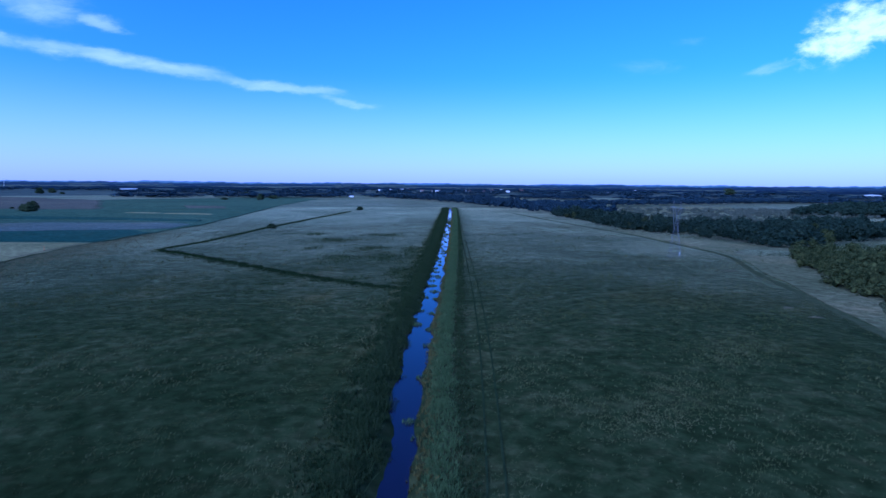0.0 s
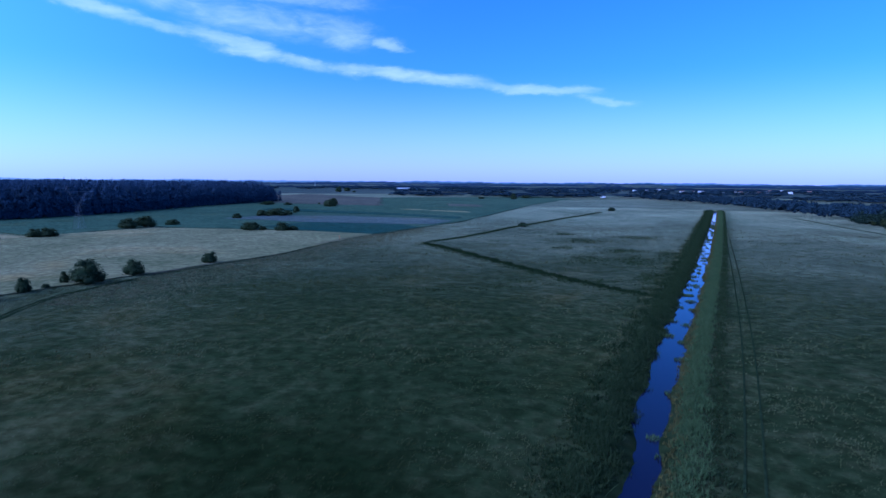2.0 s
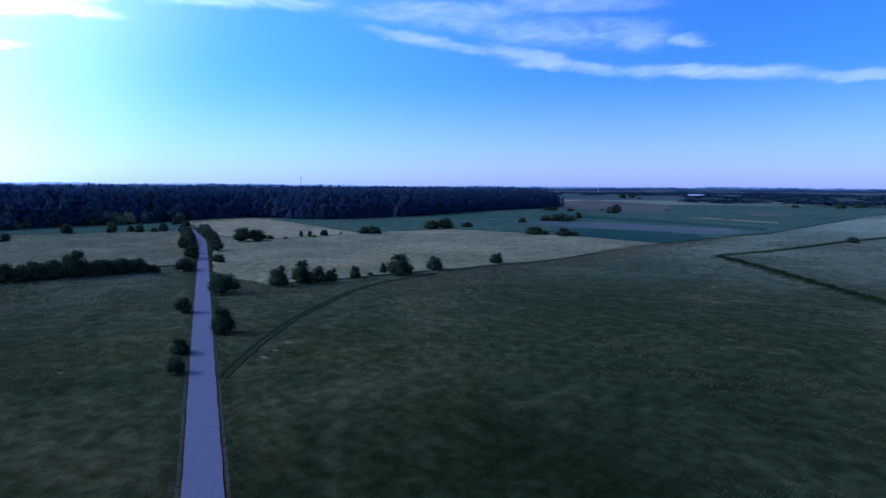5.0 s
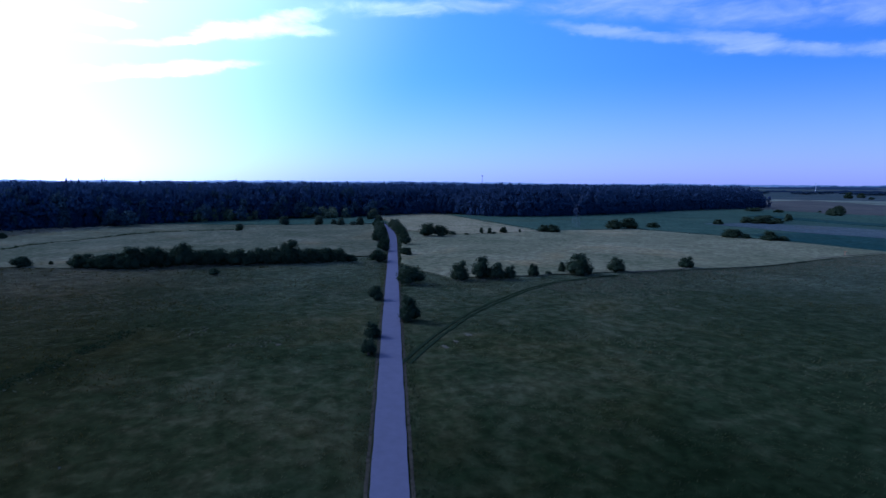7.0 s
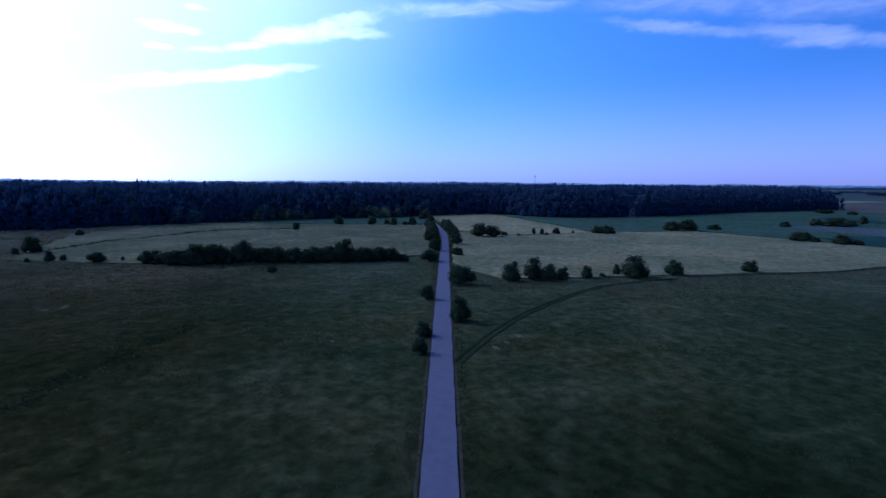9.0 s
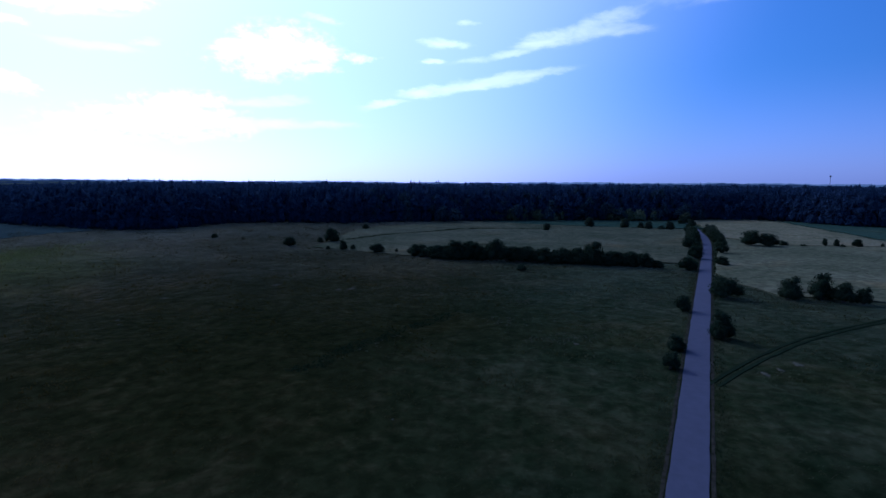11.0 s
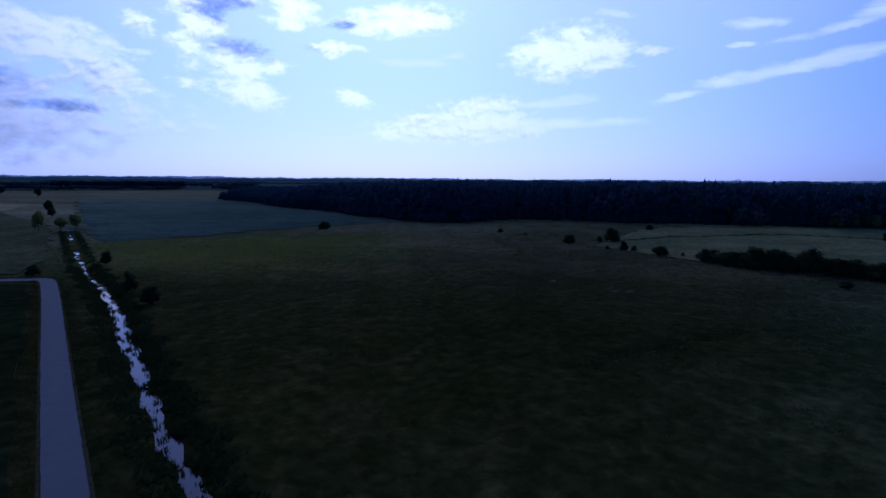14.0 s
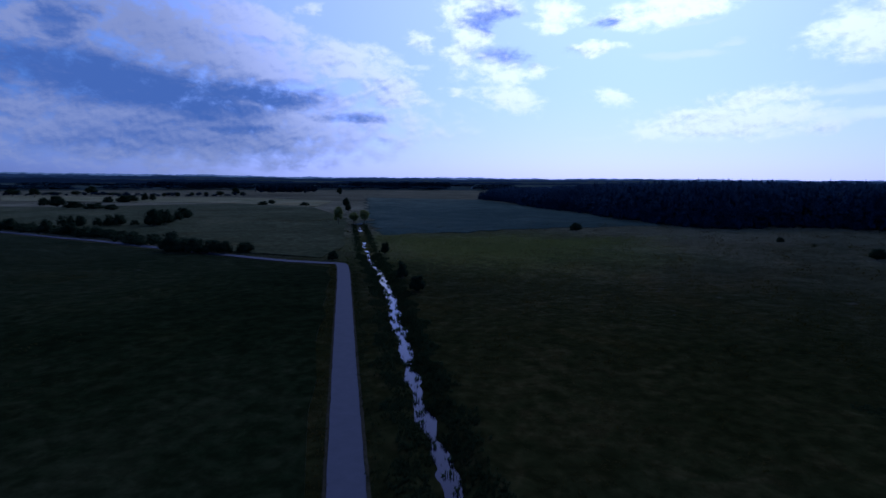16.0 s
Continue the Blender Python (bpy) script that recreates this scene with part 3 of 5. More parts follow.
def field(name, corners, mat, label, high=0.35, ragged=1.5, seed=1):
    """A field as a slab of standing growth, with slightly wavering edges."""
    p = np.array(corners, float)
    rng = np.random.RandomState(seed)
    edge = []
    for a, b in zip(p, np.roll(p, -1, 0)):
        n = max(2, int(np.hypot(*(b - a)) / 9))
        u = np.linspace(0, 1, n, endpoint=False)
        pts = a + (b - a) * u[:, None]
        edge.append(pts + rng.normal(0, 0.4, pts.shape) * ragged)
    edge = np.concatenate(edge)
    bm = bmesh.new()
    low = lie(edge)
    base = max(0.0, float(low.mean()))
    top = [bm.verts.new((x, y, base + high)) for x, y in edge]
    foot = [bm.verts.new((x, y, -0.6)) for x, y in edge]
    f = bm.faces.new(top)
    f.normal_update()
    if f.normal.z < 0:
        f.normal_flip()
    for i in range(len(top)):
        j = (i + 1) % len(top)
        bm.faces.new((foot[i], foot[j], top[j], top[i]))
    bmesh.ops.triangulate(bm, faces=[f])
    bmesh.ops.recalc_face_normals(bm, faces=bm.faces)
    ob = part(name, bm, mat, None, label)
    return tagged(ob, category="field", kind="structure")


field("field", [(-166, 60), (-159, 151), (-158, 183), (-168, 237), (-171, 281), (-232, 268), (-314, 243), (-318, 176), (-306, 120), (-340, 88), (-238, 62.5), (-204, 53), (-184, 54)], DRY,
      "pale dry grass field beside a track", 0.30)
field("field", [(-316, 172), (-308, 112), (-350, 90), (-445, 103), (-510, 108), (-545, 150), (-498, 176)], STRAW, "ripe straw-coloured field before the forest edge", 0.34, seed=2)
field("field", [(-228, 48), (-325, 73), (-400, 84), (-404, 60), (-409, 10), (-440, -76), (-345, -125), (-240, -110), (-222, -60), (-220, 0)], DRY_DULL, "dry grass field behind a hedge", 0.30, seed=3)
field("field", [(-412, 98), (-406, 77), (-408, 40), (-412, 10), (-428, -35), (-442, -76), (-560, -60), (-545, 40), (-540, 90), (-500, 96)], CROP, "green field strip at the forest edge", 0.28, seed=4)
field("field", [(-600, 215), (-500, 180), (-318, 178), (-318, 246), (-235, 272), (-170, 272), (-170, 341), (-170, 389), (-179, 472), (-193, 579), (-215, 742), (-236, 1080), (-330, 1180), (-560, 920), (-380, 620), (-560, 600), (-590, 560), (-470, 300)], CROP,
      "broad green crop field", 0.32, seed=5)
field("field", [(-262, 284), (-232, 274), (-172, 276), (-174, 300), (-172, 330), (-196, 350), (-262, 330)], CROP_DARK, "dark green crop strip", 0.50, seed=6)
field("field", [(-345, 330), (-258, 332), (-193, 352), (-176, 362), (-178, 398), (-205, 412), (-290, 402), (-345, 372)], CROP_GREY, "blue-grey crop strip", 0.46, seed=12)
field("field", [(-420, 452), (-317, 438), (-257, 440), (-186, 428), (-190, 446), (-262, 460), (-345, 470), (-430, 480)], CROP_DARK, "dark green hedge-like strip between crops", 0.7, seed=18)
field("field", [(-562, 606), (-432, 592), (-371, 608), (-548, 898), (-843, 1069), (-780, 840)], FALLOW, "brownish fallow field far off", 0.5, ragged=9.0, seed=7)
field("field", [(-304, 540), (-270, 534), (-268, 540), (-290, 547)], STRAW, "thin yellow stubble strip in the green plain", 0.5, ragged=3.0, seed=13)
field("field", [(-262, 530), (-214, 520), (-216, 528), (-240, 537), (-258, 538)], STRAW, "thin yellow stubble strip in the green plain", 0.5, ragged=3.0, seed=22)
field("field", [(-330, 718), (-275, 706), (-252, 652), (-292, 646)], FALLOW, "reddish patch of ploughed soil far off", 0.5, ragged=3.0, seed=19)
field("field", [(-262, -826), (-388, -699), (-340, -470), (-325, -410), (-292, -275), (-138, -284), (-96, -280), (-120, -380)], CROP_BLUE, "blue-green crop field beyond the river", 0.2, ragged=7.0, seed=8)
field("field", [(187, -823), (43, -748), (-50, -689), (-130, -583), (-182, -717), (-80, -873), (53, -931), (234, -1027)], STRAW, "pale straw field between far hedges", 0.3, seed=9)
field("field", [(200, 850), (354, 890), (560, 1010), (780, 1170), (720, 1290), (300, 1040)], DRY_DULL, "pale heath behind a plantation strip", 0.3, seed=15)
field("field", [(129, 600), (224, 600), (360, 685), (420, 830), (165, 770)], DRY_DULL, "pale clearing in the wood", 0.3, seed=10)
field("field", [(119, 388), (156, 286), (187, 296), (147, 238), (118, 150), (92, 112), (91, 112), (106, 166), (113, 199), (127, 239), (124, 291), (116, 357)], DRY_DULL, "pale dry grass strip between track and wood", 0.16, seed=11)
# slab east of the lane, darkened in colour to stand in for cloud shade
field("field", [(3, -20), (-8.5, -50), (-22.5, -102), (-38, -157), (-45, -185), (-30, -204), (-13, -228), (30, -287), (90, -370), (200, -400), (260, -200), (200, -30)], SHADED_SWARD,
      "short green pasture beside the lane, shade painted in its colour", 0.26, seed=14)
field("field", [(22, -300), (80, -380), (190, -530), (210, -690), (100, -650), (-50, -680), (-125, -575), (-112, -400), (-96, -352), (-82, -300), (-64, -236), (-48, -208), (-24, -234)], OLIVE,
      "olive rough pasture between river and lane", 0.24, ragged=3.0, seed=16)


# ---- plants ----
def ball(n=1):
    bm = bmesh.new()
    bmesh.ops.create_icosphere(bm, subdivisions=n, radius=1)
    v = np.array([x.co[:] for x in bm.verts])
    f = np.array([[x.index for x in y.verts] for y in bm.faces])
    bm.free()
    return v, f


BALL_1, BALL_2 = ball(1), ball(2)


def leaves_at(rng, place, out, size):
    """One small leafy triangle at each place, facing roughly outwards."""
    n = len(place)
    normal = out + rng.normal(0, 0.9, (n, 3))
    normal /= np.linalg.norm(normal, axis=1)[:, None]
    u = np.cross(normal, rng.normal(0, 1, (n, 3)))
    u /= np.linalg.norm(u, axis=1)[:, None] + 1e-9
    w = np.cross(normal, u)
    s = size * rng.uniform(0.6, 1.4, (n, 1))
    v = np.stack([place + u * s, place - 0.5 * u * s + 0.8 * w * s, place - 0.5 * u * s - 0.8 * w * s], 1).reshape(-1, 3)
    return v, np.arange(3 * n).reshape(-1, 3)


def crown_shape(rng, lobes, count, size, core, full=0.78):
    """Leafy crown in a box one wide and one high: dark inner clumps, and leaves on them."""
    vs, fs, k = [], [], 0
    weights = np.array([r[3] * r[4] for r in lobes])
    pick = rng.choice(len(lobes), count, p=weights / weights.sum())
    lob = np.array(lobes)
    d = rng.normal(0, 1, (count, 3))
    d /= np.linalg.norm(d, axis=1)[:, None]
    d[:, 2] = np.where(d[:, 2] < -0.5, -d[:, 2], d[:, 2])
    radii = lob[pick][:, [3, 3, 4]]
    place = lob[pick][:, :3] + d * radii * rng.uniform(0.6, 1.28, (count, 1)) ** 0.8
    place[:, 2] = np.maximum(place[:, 2], 0.01)
    v, f = leaves_at(rng, place, d, size)
    vs.append(v), fs.append(f)
    k = len(v)
    bv, bf = core
    for x, y, z, r, h in lobes:
        v = bv * (r * full, r * full, h * full) * rng.uniform(0.7, 1.15, (len(bv), 1)) + (x, y, z)
        v[:, 2] = np.maximum(v[:, 2], 0.0)
        vs.append(v), fs.append(bf + k)
        k += len(v)
    return np.concatenate(vs), np.concatenate(fs)


def bush_lobes(rng, n):
    rows = [(0, 0, 0.43, 0.38, 0.43)]
    for i in range(n):
        a = i * 6.28 / n + rng.uniform(-0.5, 0.5)
        r, h = rng.uniform(0.15, 0.22), rng.uniform(0.18, 0.32)
        rows.append((math.cos(a) * (0.46 - r), math.sin(a) * (0.46 - r), rng.uniform(0.18, 0.4), r, h))
    for i in range(3):
        a, r = i * 2.1 + rng.uniform(-0.6, 0.6), rng.uniform(0.12, 0.17)
        rows.append((math.cos(a) * 0.17, math.sin(a) * 0.17, rng.uniform(0.58, 0.84), r, r * 1.1))
    return rows


def tree_lobes(rng, n):
    rows = [(0, 0, 0.62, 0.3, 0.3)]
    for i in range(n):
        a = i * 2.4 + rng.uniform(-0.4, 0.4)
        z = 0.35 + 0.5 * (i + 0.5) / n
        r = rng.uniform(0.15, 0.25)
        rows.append((math.cos(a) * 0.26, math.sin(a) * 0.26, z, r, r * 0.85))
    rows.append((0, 0, 0.85, 0.18, 0.15))
    return rows


def pine_lobes(rng):
    """Uneven tiers of a conifer, narrowing to the top."""
    rows = []
    for z, r in ((0.12, 0.42), (0.3, 0.44), (0.48, 0.4), (0.64, 0.36), (0.78, 0.29), (0.88, 0.2)):
        a = rng.uniform(0, 6.28)
        rows.append((math.cos(a) * 0.12, math.sin(a) * 0.12, z + rng.uniform(-0.05, 0.05), r * rng.uniform(0.8, 1.15), 0.14))
    return rows


def limb(bm, a, b, ra, rb, n=6):
    """A tapered round limb from a to b."""
    a, b = Vector(a), Vector(b)
    turn = (b - a).to_track_quat("Z", "Y").to_matrix()
    rows = [[bm.verts.new(c + turn @ Vector((math.cos(i * 6.283 / n) * r, math.sin(i * 6.283 / n) * r, 0))) for i in range(n)] for c, r in ((a, ra), (b, rb))]
    for i in range(n):
        j = (i + 1) % n
        bm.faces.new((rows[0][i], rows[0][j], rows[1][j], rows[1][i]))
    bm.faces.new(rows[1])


def plant(name, seed, leaf, label, category, tall=False, count=2000):
    """A bush or tree in a box one wide and one high: trunk with limbs, and crown."""
    rng = np.random.RandomState(seed)
    top = new(name)
    bm = bmesh.new()
    if tall:
        limb(bm, (0, 0, -0.02), (0.01, 0, 0.42), 0.035, 0.024)
        for i in range(5):
            a = i * 1.26 + rng.uniform(-0.3, 0.3)
            limb(bm, (0.01, 0, 0.3 + 0.05 * i), (math.cos(a) * 0.24, math.sin(a) * 0.24, 0.5 + 0.07 * i), 0.016, 0.006, 5)
        lobes = tree_lobes(rng, 7)
    else:
        for i in range(5):
            a = i * 1.26 + rng.uniform(-0.3, 0.3)
            limb(bm, (math.cos(a) * 0.03, math.sin(a) * 0.03, -0.03), (math.cos(a) * 0.22, math.sin(a) * 0.22, 0.5 + rng.uniform(0, 0.2)), 0.022, 0.008, 5)
        lobes = bush_lobes(rng, 7)
    part("trunk", bm, BARK, top)
    v, f = crown_shape(rng, lobes, count, 0.03, BALL_2)
    crown = new("crown", mesh_of("crown", v, f, leaf))
    crown.parent = top
    return tagged(top, label, category)


def put(kind, x, y, wide, high, turn, label="", group="", sink=0.06):
    z = float(lie([(x, y)])[0])
    m = pose(x, y, z - sink, 0, 0, turn) @ Matrix.Diagonal((wide, wide, high, 1))
    ob = copy_thing(kind, m)
    return tagged(ob, label, group=group)


def kinds(name, seeds, leaf, label, category, **more):
    return [plant(name, s, leaf, label, category, **more) for s in seeds]


BUSHES = kinds("bush", (1, 2, 3, 4, 5), LEAF, "rounded dark green bush standing in grass", "bush")
TREES = kinds("tree", (11, 12, 13), LEAF, "broad-crowned dark green tree", "tree", tall=True)
PALE_TREES = kinds("tree", (21, 22), LEAF_PALE, "grey-green willow tree with loose crown", "tree", tall=True)
ROW_TREES = kinds("tree", (31, 32, 33), ROW_LEAF, "round grey-green tree", "tree")
pick = random.Random(5)


def place_all(rows, kind_list, label, group, fat=1.12, fill=False):
    if fill:
        between = [((a[0] + b[0]) / 2 + pick.uniform(-1, 1), (a[1] + b[1]) / 2, (a[2] + b[2]) / 2, (a[3] + b[3]) / 2 * pick.uniform(0.7, 0.95)) for a, b in zip(rows, rows[1:])]
        rows = rows + between
    for x, y, wide, high in rows:
        k = pick.choice(kind_list)
        put(k, x, y, wide * fat * pick.uniform(0.95, 1.1), high * pick.uniform(1.0, 1.08), pick.uniform(0, 360), label, group)


# bushes along the field track
place_all([(-163, 61, 6.4, 6.0), (-164, 69, 7.0, 6.8), (-161, 73, 5.2, 5.3), (-160, 77, 4.2, 4.5), (-163, 87, 3.7, 4.3), (-164, 93, 2.3, 1.5), (-161, 103, 9.2, 7.0), (-167, 100, 2.7, 3.8),
           (-163, 119, 6.5, 4.8), (-163, 149, 5.8, 4.0)], BUSHES, "rounded dark green bush beside the field track", "bushes along the track")
place_all([(-251, 261, 12.2, 5.4), (-244, 264, 5.0, 2.9), (-232, 268, 10.4, 5.2), (-228, 273, 5.6, 3.2), (-321, 231, 11.1, 6.4), (-320, 242, 12.9, 7.3), (-325, 266, 9.3, 3.8),
           (-312, 173, 7.8, 4.6), (-309, 178, 9.3, 5.4), (-311, 145, 4.7, 4.4), (-309, 135, 3.0, 4.0), (-312, 131, 2.6, 4.0), (-307, 137, 2.6, 1.7), (-313, 157, 1.4, 2.4),
           (-303, 94, 10.2, 7.9), (-302, 102, 9.1, 7.0), (-308, 111, 4.4, 2.5), (-306, 119, 3.2, 1.3)], BUSHES, "dark bush at the border of the dry field", "bushes at the field border")
place_all([(-336, 335, 8.0, 4.2), (-342, 369, 8.9, 6.0), (-336, 379, 19.9, 6.5), (-336, 395, 9.1, 4.6), (-350, 423, 6.4, 7.5), (-405, 551, 14.5, 7.2), (-496, 545, 18.2, 5.1),
           (-472, 555, 10.7, 3.6), (-432, 593, 13.1, 8.9), (-440, 592, 8.3, 5.9), (-460, 602, 4.8, 2.4)], BUSHES, "dark clump of bushes in the green field", "bushes in the green field")
# roadside bushes
place_all([(-116, 32, 4.7, 5.3), (-160, 44.5, 8.0, 6.0), (-226, 61, 4.8, 3.8), (-265, 71, 5.6, 5.2), (-291, 77, 5.0, 6.5), (-338, 87, 7.1, 5.2), (-376, 92, 5.0, 3.6), (-140, 29.5, 3.6, 4.0),
           (-106, 21.7, 3.2, 3.0), (-95, 18.7, 2.8, 3.2), (-210, 45, 5.9, 4.8), (-213, 48, 4.0, 3.6), (-244, 55.5, 6.0, 6.0), (-280, 61, 7.3, 7.1), (-330, 74, 6, 6), (-365, 79, 5.4, 4.8), (-303, 68, 6, 6.4), (-348, 77, 6.5, 6.2), (-386, 83, 6, 5), (-314, 81.5, 5.5, 5.5), (-358, 90, 5, 4.6), (-262, 60, 5, 5)],
          BUSHES, "bushy green tree leaning over the lane", "roadside bushes")
place_all([(-456, 93, 6.0, 7.0), (-434, 95, 5.6, 5.6), (-396, 73, 6.2, 6.2), (-397, 68, 4.4, 3.0), (-399, 60, 6.0, 5.6), (-405, 56, 4.4, 4.2), (-402, 45, 6.4, 6.8), (-408, 22, 6.6, 6.8), (-472, 99, 8.0, 8.6),
           (-389, -7, 5.2, 3.4)], ROW_TREES, "round grey-green tree in a row before the forest", "tree row before the forest")
place_all([(-349, 88, 6.2, 5.4), (-362, 91, 6.6, 5.6), (-375, 94, 6.8, 5.4), (-334, 73, 6.0, 5.6), (-358, 78, 6.4, 5.4), (-372, 81, 6.0, 4.8), (-388, 95, 6.0, 4.6), (-310, 68, 5.6, 6.2)], ROW_TREES, "round grey-green roadside tree at the lane's bend", "roadside trees")
# hedge across the meadow
place_all([(-224, -56, 7.9, 4.7), (-218, -47, 6.7, 5.9), (-217, -39, 7.9, 7.2), (-217, -32, 7.4, 7.7), (-217, -23, 7.7, 8.7), (-217, -15, 7.2, 5.6), (-217, -11, 5.5, 6.6), (-216, -5, 7.1, 5.7),
           (-216, 1, 7.0, 5.6), (-216, 7, 7.0, 6.2), (-214, 13, 8.0, 8.6), (-214, 21, 6.8, 5.4), (-214, 26, 6.7, 6.2), (-214, 31, 5.9, 5.6), (-213, 35, 5.0, 3.1)],
          BUSHES, "dense dark hedgerow bush in a long row", "hedgerow bushes", 1.3, True)
place_all([(-241, -122, 5.6, 4.9), (-265, -111, 7.8, 7.2), (-260, -115, 2.8, 2.9), (-345, -121, 4.8, 3.7), (-235, -93, 3.5, 4.1), (-236, -89, 2.5, 2.3), (-230, -76, 6.3, 4.0), (-264, -176, 3.7, 2.5),
           (-261, -158, 1.2, 1.5), (-209, -262, 7.3, 5.4), (-366, -7, 4.2, 3.5), (-195, -12, 3.8, 2.3), (-234, -100, 2.0, 1.6), (-233, -68, 1.5, 1.5)],
          BUSHES, "lone dark bush in the meadow", "meadow bushes")
place_all([(-112, 368, 6.7, 3.7), (-94, 638, 9.0, 4.5), (-309, 955, 11.5, 11.4), (-319, 1063, 19.2, 6.3), (-973, 1407, 19.7, 12.6), (-952, 1334, 18.7, 14.6), (-575, 1114, 19.0, 5.5),
           (-376, 971, 11.7, 3.9), (-462, 1325, 16.0, 7.9), (-872, 1294, 10.4, 5.1)], BUSHES, "dark bush in the far plain", "far bushes")
# south: banks, corner and hedgerows
place_all([(3, -251, 6.8, 8.0), (-1, -247, 6.8, 6.4), (-6, -243, 6.3, 6.1), (-12, -240, 6.2, 5.4), (-16, -237, 5.3, 5.6), (-24, -237, 5.4, 4.4), (20, -288, 4.5, 4.3), (16, -283, 3.5, 2.5),
           (85, -385, 7.4, 6.2), (73, -366, 6.0, 3.6), (63, -358, 5.9, 7.4), (54, -345, 6.9, 4.0), (50, -340, 5.7, 7.1), (43, -328, 6.1, 4.2), (36, -320, 6.5, 4.9), (30, -315, 4.9, 4.6),
           (13, -385, 8.9, 10.3), (7, -392, 7.1, 9.2), (-4, -458, 10.0, 7.5), (32, -392, 5.5, 7.5), (53, -400, 4.8, 6.8)], BUSHES, "dark bush along the far side of the lane", "lane bushes", 1.5)
place_all([(36, -798, 8.5, 9.1), (27, -795, 8.5, 7.8), (122, -688, 10.3, 8.0), (106, -659, 15.5, 10.4), (88, -631, 18.2, 6.4), (69, -604, 17.6, 5.2), (53, -579, 12.1, 5.0), (72, -757, 10.5, 7.2),
           (52, -751, 22.4, 9.2), (-84, -636, 11.0, 4.3), (-97, -659, 7.7, 5.1), (-124, -610, 9.7, 3.6)], BUSHES, "dark bush of a field hedge far off", "field hedge bushes")
place_all([(176, -939, 12.4, 12.3), (120, -1029, 17.6, 14.0), (136, -1004, 13.6, 7.6), (213, -996, 21.1, 9.7), (170, -1040, 20.9, 5.2), (87, -992, 25.9, 5.1), (16, -897, 6.5, 7.2), (-2, -893, 6.5, 7.2),
           (-21, -913, 6.7, 6.6), (-41, -934, 6.9, 6.9), (-61, -929, 12.2, 7.8), (-83, -924, 12.2, 13.9), (-93, -921, 8.8, 6.9), (-242, -914, 9.3, 12.9)], TREES,
          "small tree of a row far off", "far tree row")
place_all([(-51, -203, 4.5, 3.1), (-73, -208, 3.5, 4.9), (-61, -158, 3.7, 5.0), (-57, -137, 4.7, 4.1)], BUSHES, "dark alder bush on the river bank", "bank bushes")
place_all([(-142, -513, 6.3, 10.5), (-132, -470, 6, 8)], TREES, "slim dark tree by the river", "river trees")
place_all([(-111, -356, 6.5, 8.9), (-104, -358, 7, 7.3), (-93, -354, 5.8, 11.6)], PALE_TREES, "yellow-green willow where the river meets a culvert", "river trees")
for k in BUSHES + TREES + PALE_TREES + ROW_TREES:
    for o in (*k.children_recursive, k):
        bpy.data.objects.remove(o)


# ---- woods, too many trees to count ----
def inside(xy, ring):
    x, y = xy.T
    ok = np.zeros(len(xy), bool)
    ring = np.array(ring, float)
    for (ax, ay), (bx, by) in zip(ring, np.roll(ring, -1, 0)):
        cut = ((ay > y) != (by > y)) & (x < (bx - ax) * (y - ay) / (by - ay + 1e-12) + ax)
        ok ^= cut
    return ok


def wood(name, rows, templates, mat, label, category="wood"):
    """Many trees in one object; rows of x, y, wide, high."""
    rng = np.random.RandomState(len(rows))
    rows = np.asarray(rows, float)
    z = lie(rows[:, :2])
    which, turn = rng.randint(0, len(templates), len(rows)), rng.uniform(0, 6.28, len(rows))
    vs, fs, k = [], [], 0
    for i, (v, f) in enumerate(templates):
        sel = np.where(which == i)[0]
        if not len(sel):
            continue
        c, s = np.cos(turn[sel])[:, None], np.sin(turn[sel])[:, None]
        x, y = v[:, 0] * c - v[:, 1] * s, v[:, 0] * s + v[:, 1] * c
        w, h = rows[sel, 2][:, None], rows[sel, 3][:, None]
        vs.append(np.stack([x * w + rows[sel, 0][:, None], y * w + rows[sel, 1][:, None], v[:, 2] * h + z[sel][:, None] - 0.1], -1).reshape(-1, 3))
        fs.append((f[None] + (k + np.arange(len(sel)) * len(v))[:, None, None]).reshape(-1, 3))
        k += len(sel) * len(v)
    ob = new(name, mesh_of(name, np.concatenate(vs), np.concatenate(fs), mat))
    return tagged(ob, label, category, kind="stuff")


tr = np.random.RandomState(77)
WOOD_TREE = [crown_shape(tr, tree_lobes(tr, 5), 110, 0.075, BALL_1) for _ in range(4)]
WOOD_BUSH = [crown_shape(tr, bush_lobes(tr, 5), 110, 0.075, BALL_1) for _ in range(4)]
WOOD_FINE = [crown_shape(tr, bush_lobes(tr, 6), 480, 0.045, BALL_1, 0.6) for _ in range(4)]
WOOD_MID = [crown_shape(tr, bush_lobes(tr, 4) if k % 2 else tree_lobes(tr, 4), 240, 0.062, BALL_1, 0.55) for k in range(4)]
SPRUCE = [crown_shape(tr, pine_lobes(tr), 160, 0.07, BALL_1, 0.6) for _ in range(6)]
LOW_BUSH = [crown_shape(tr, bush_lobes(tr, 3), 40, 0.12, BALL_1) for _ in range(3)]
LOW_TREE = [crown_shape(tr, tree_lobes(tr, 3), 30, 0.14, BALL_1) for _ in range(3)]


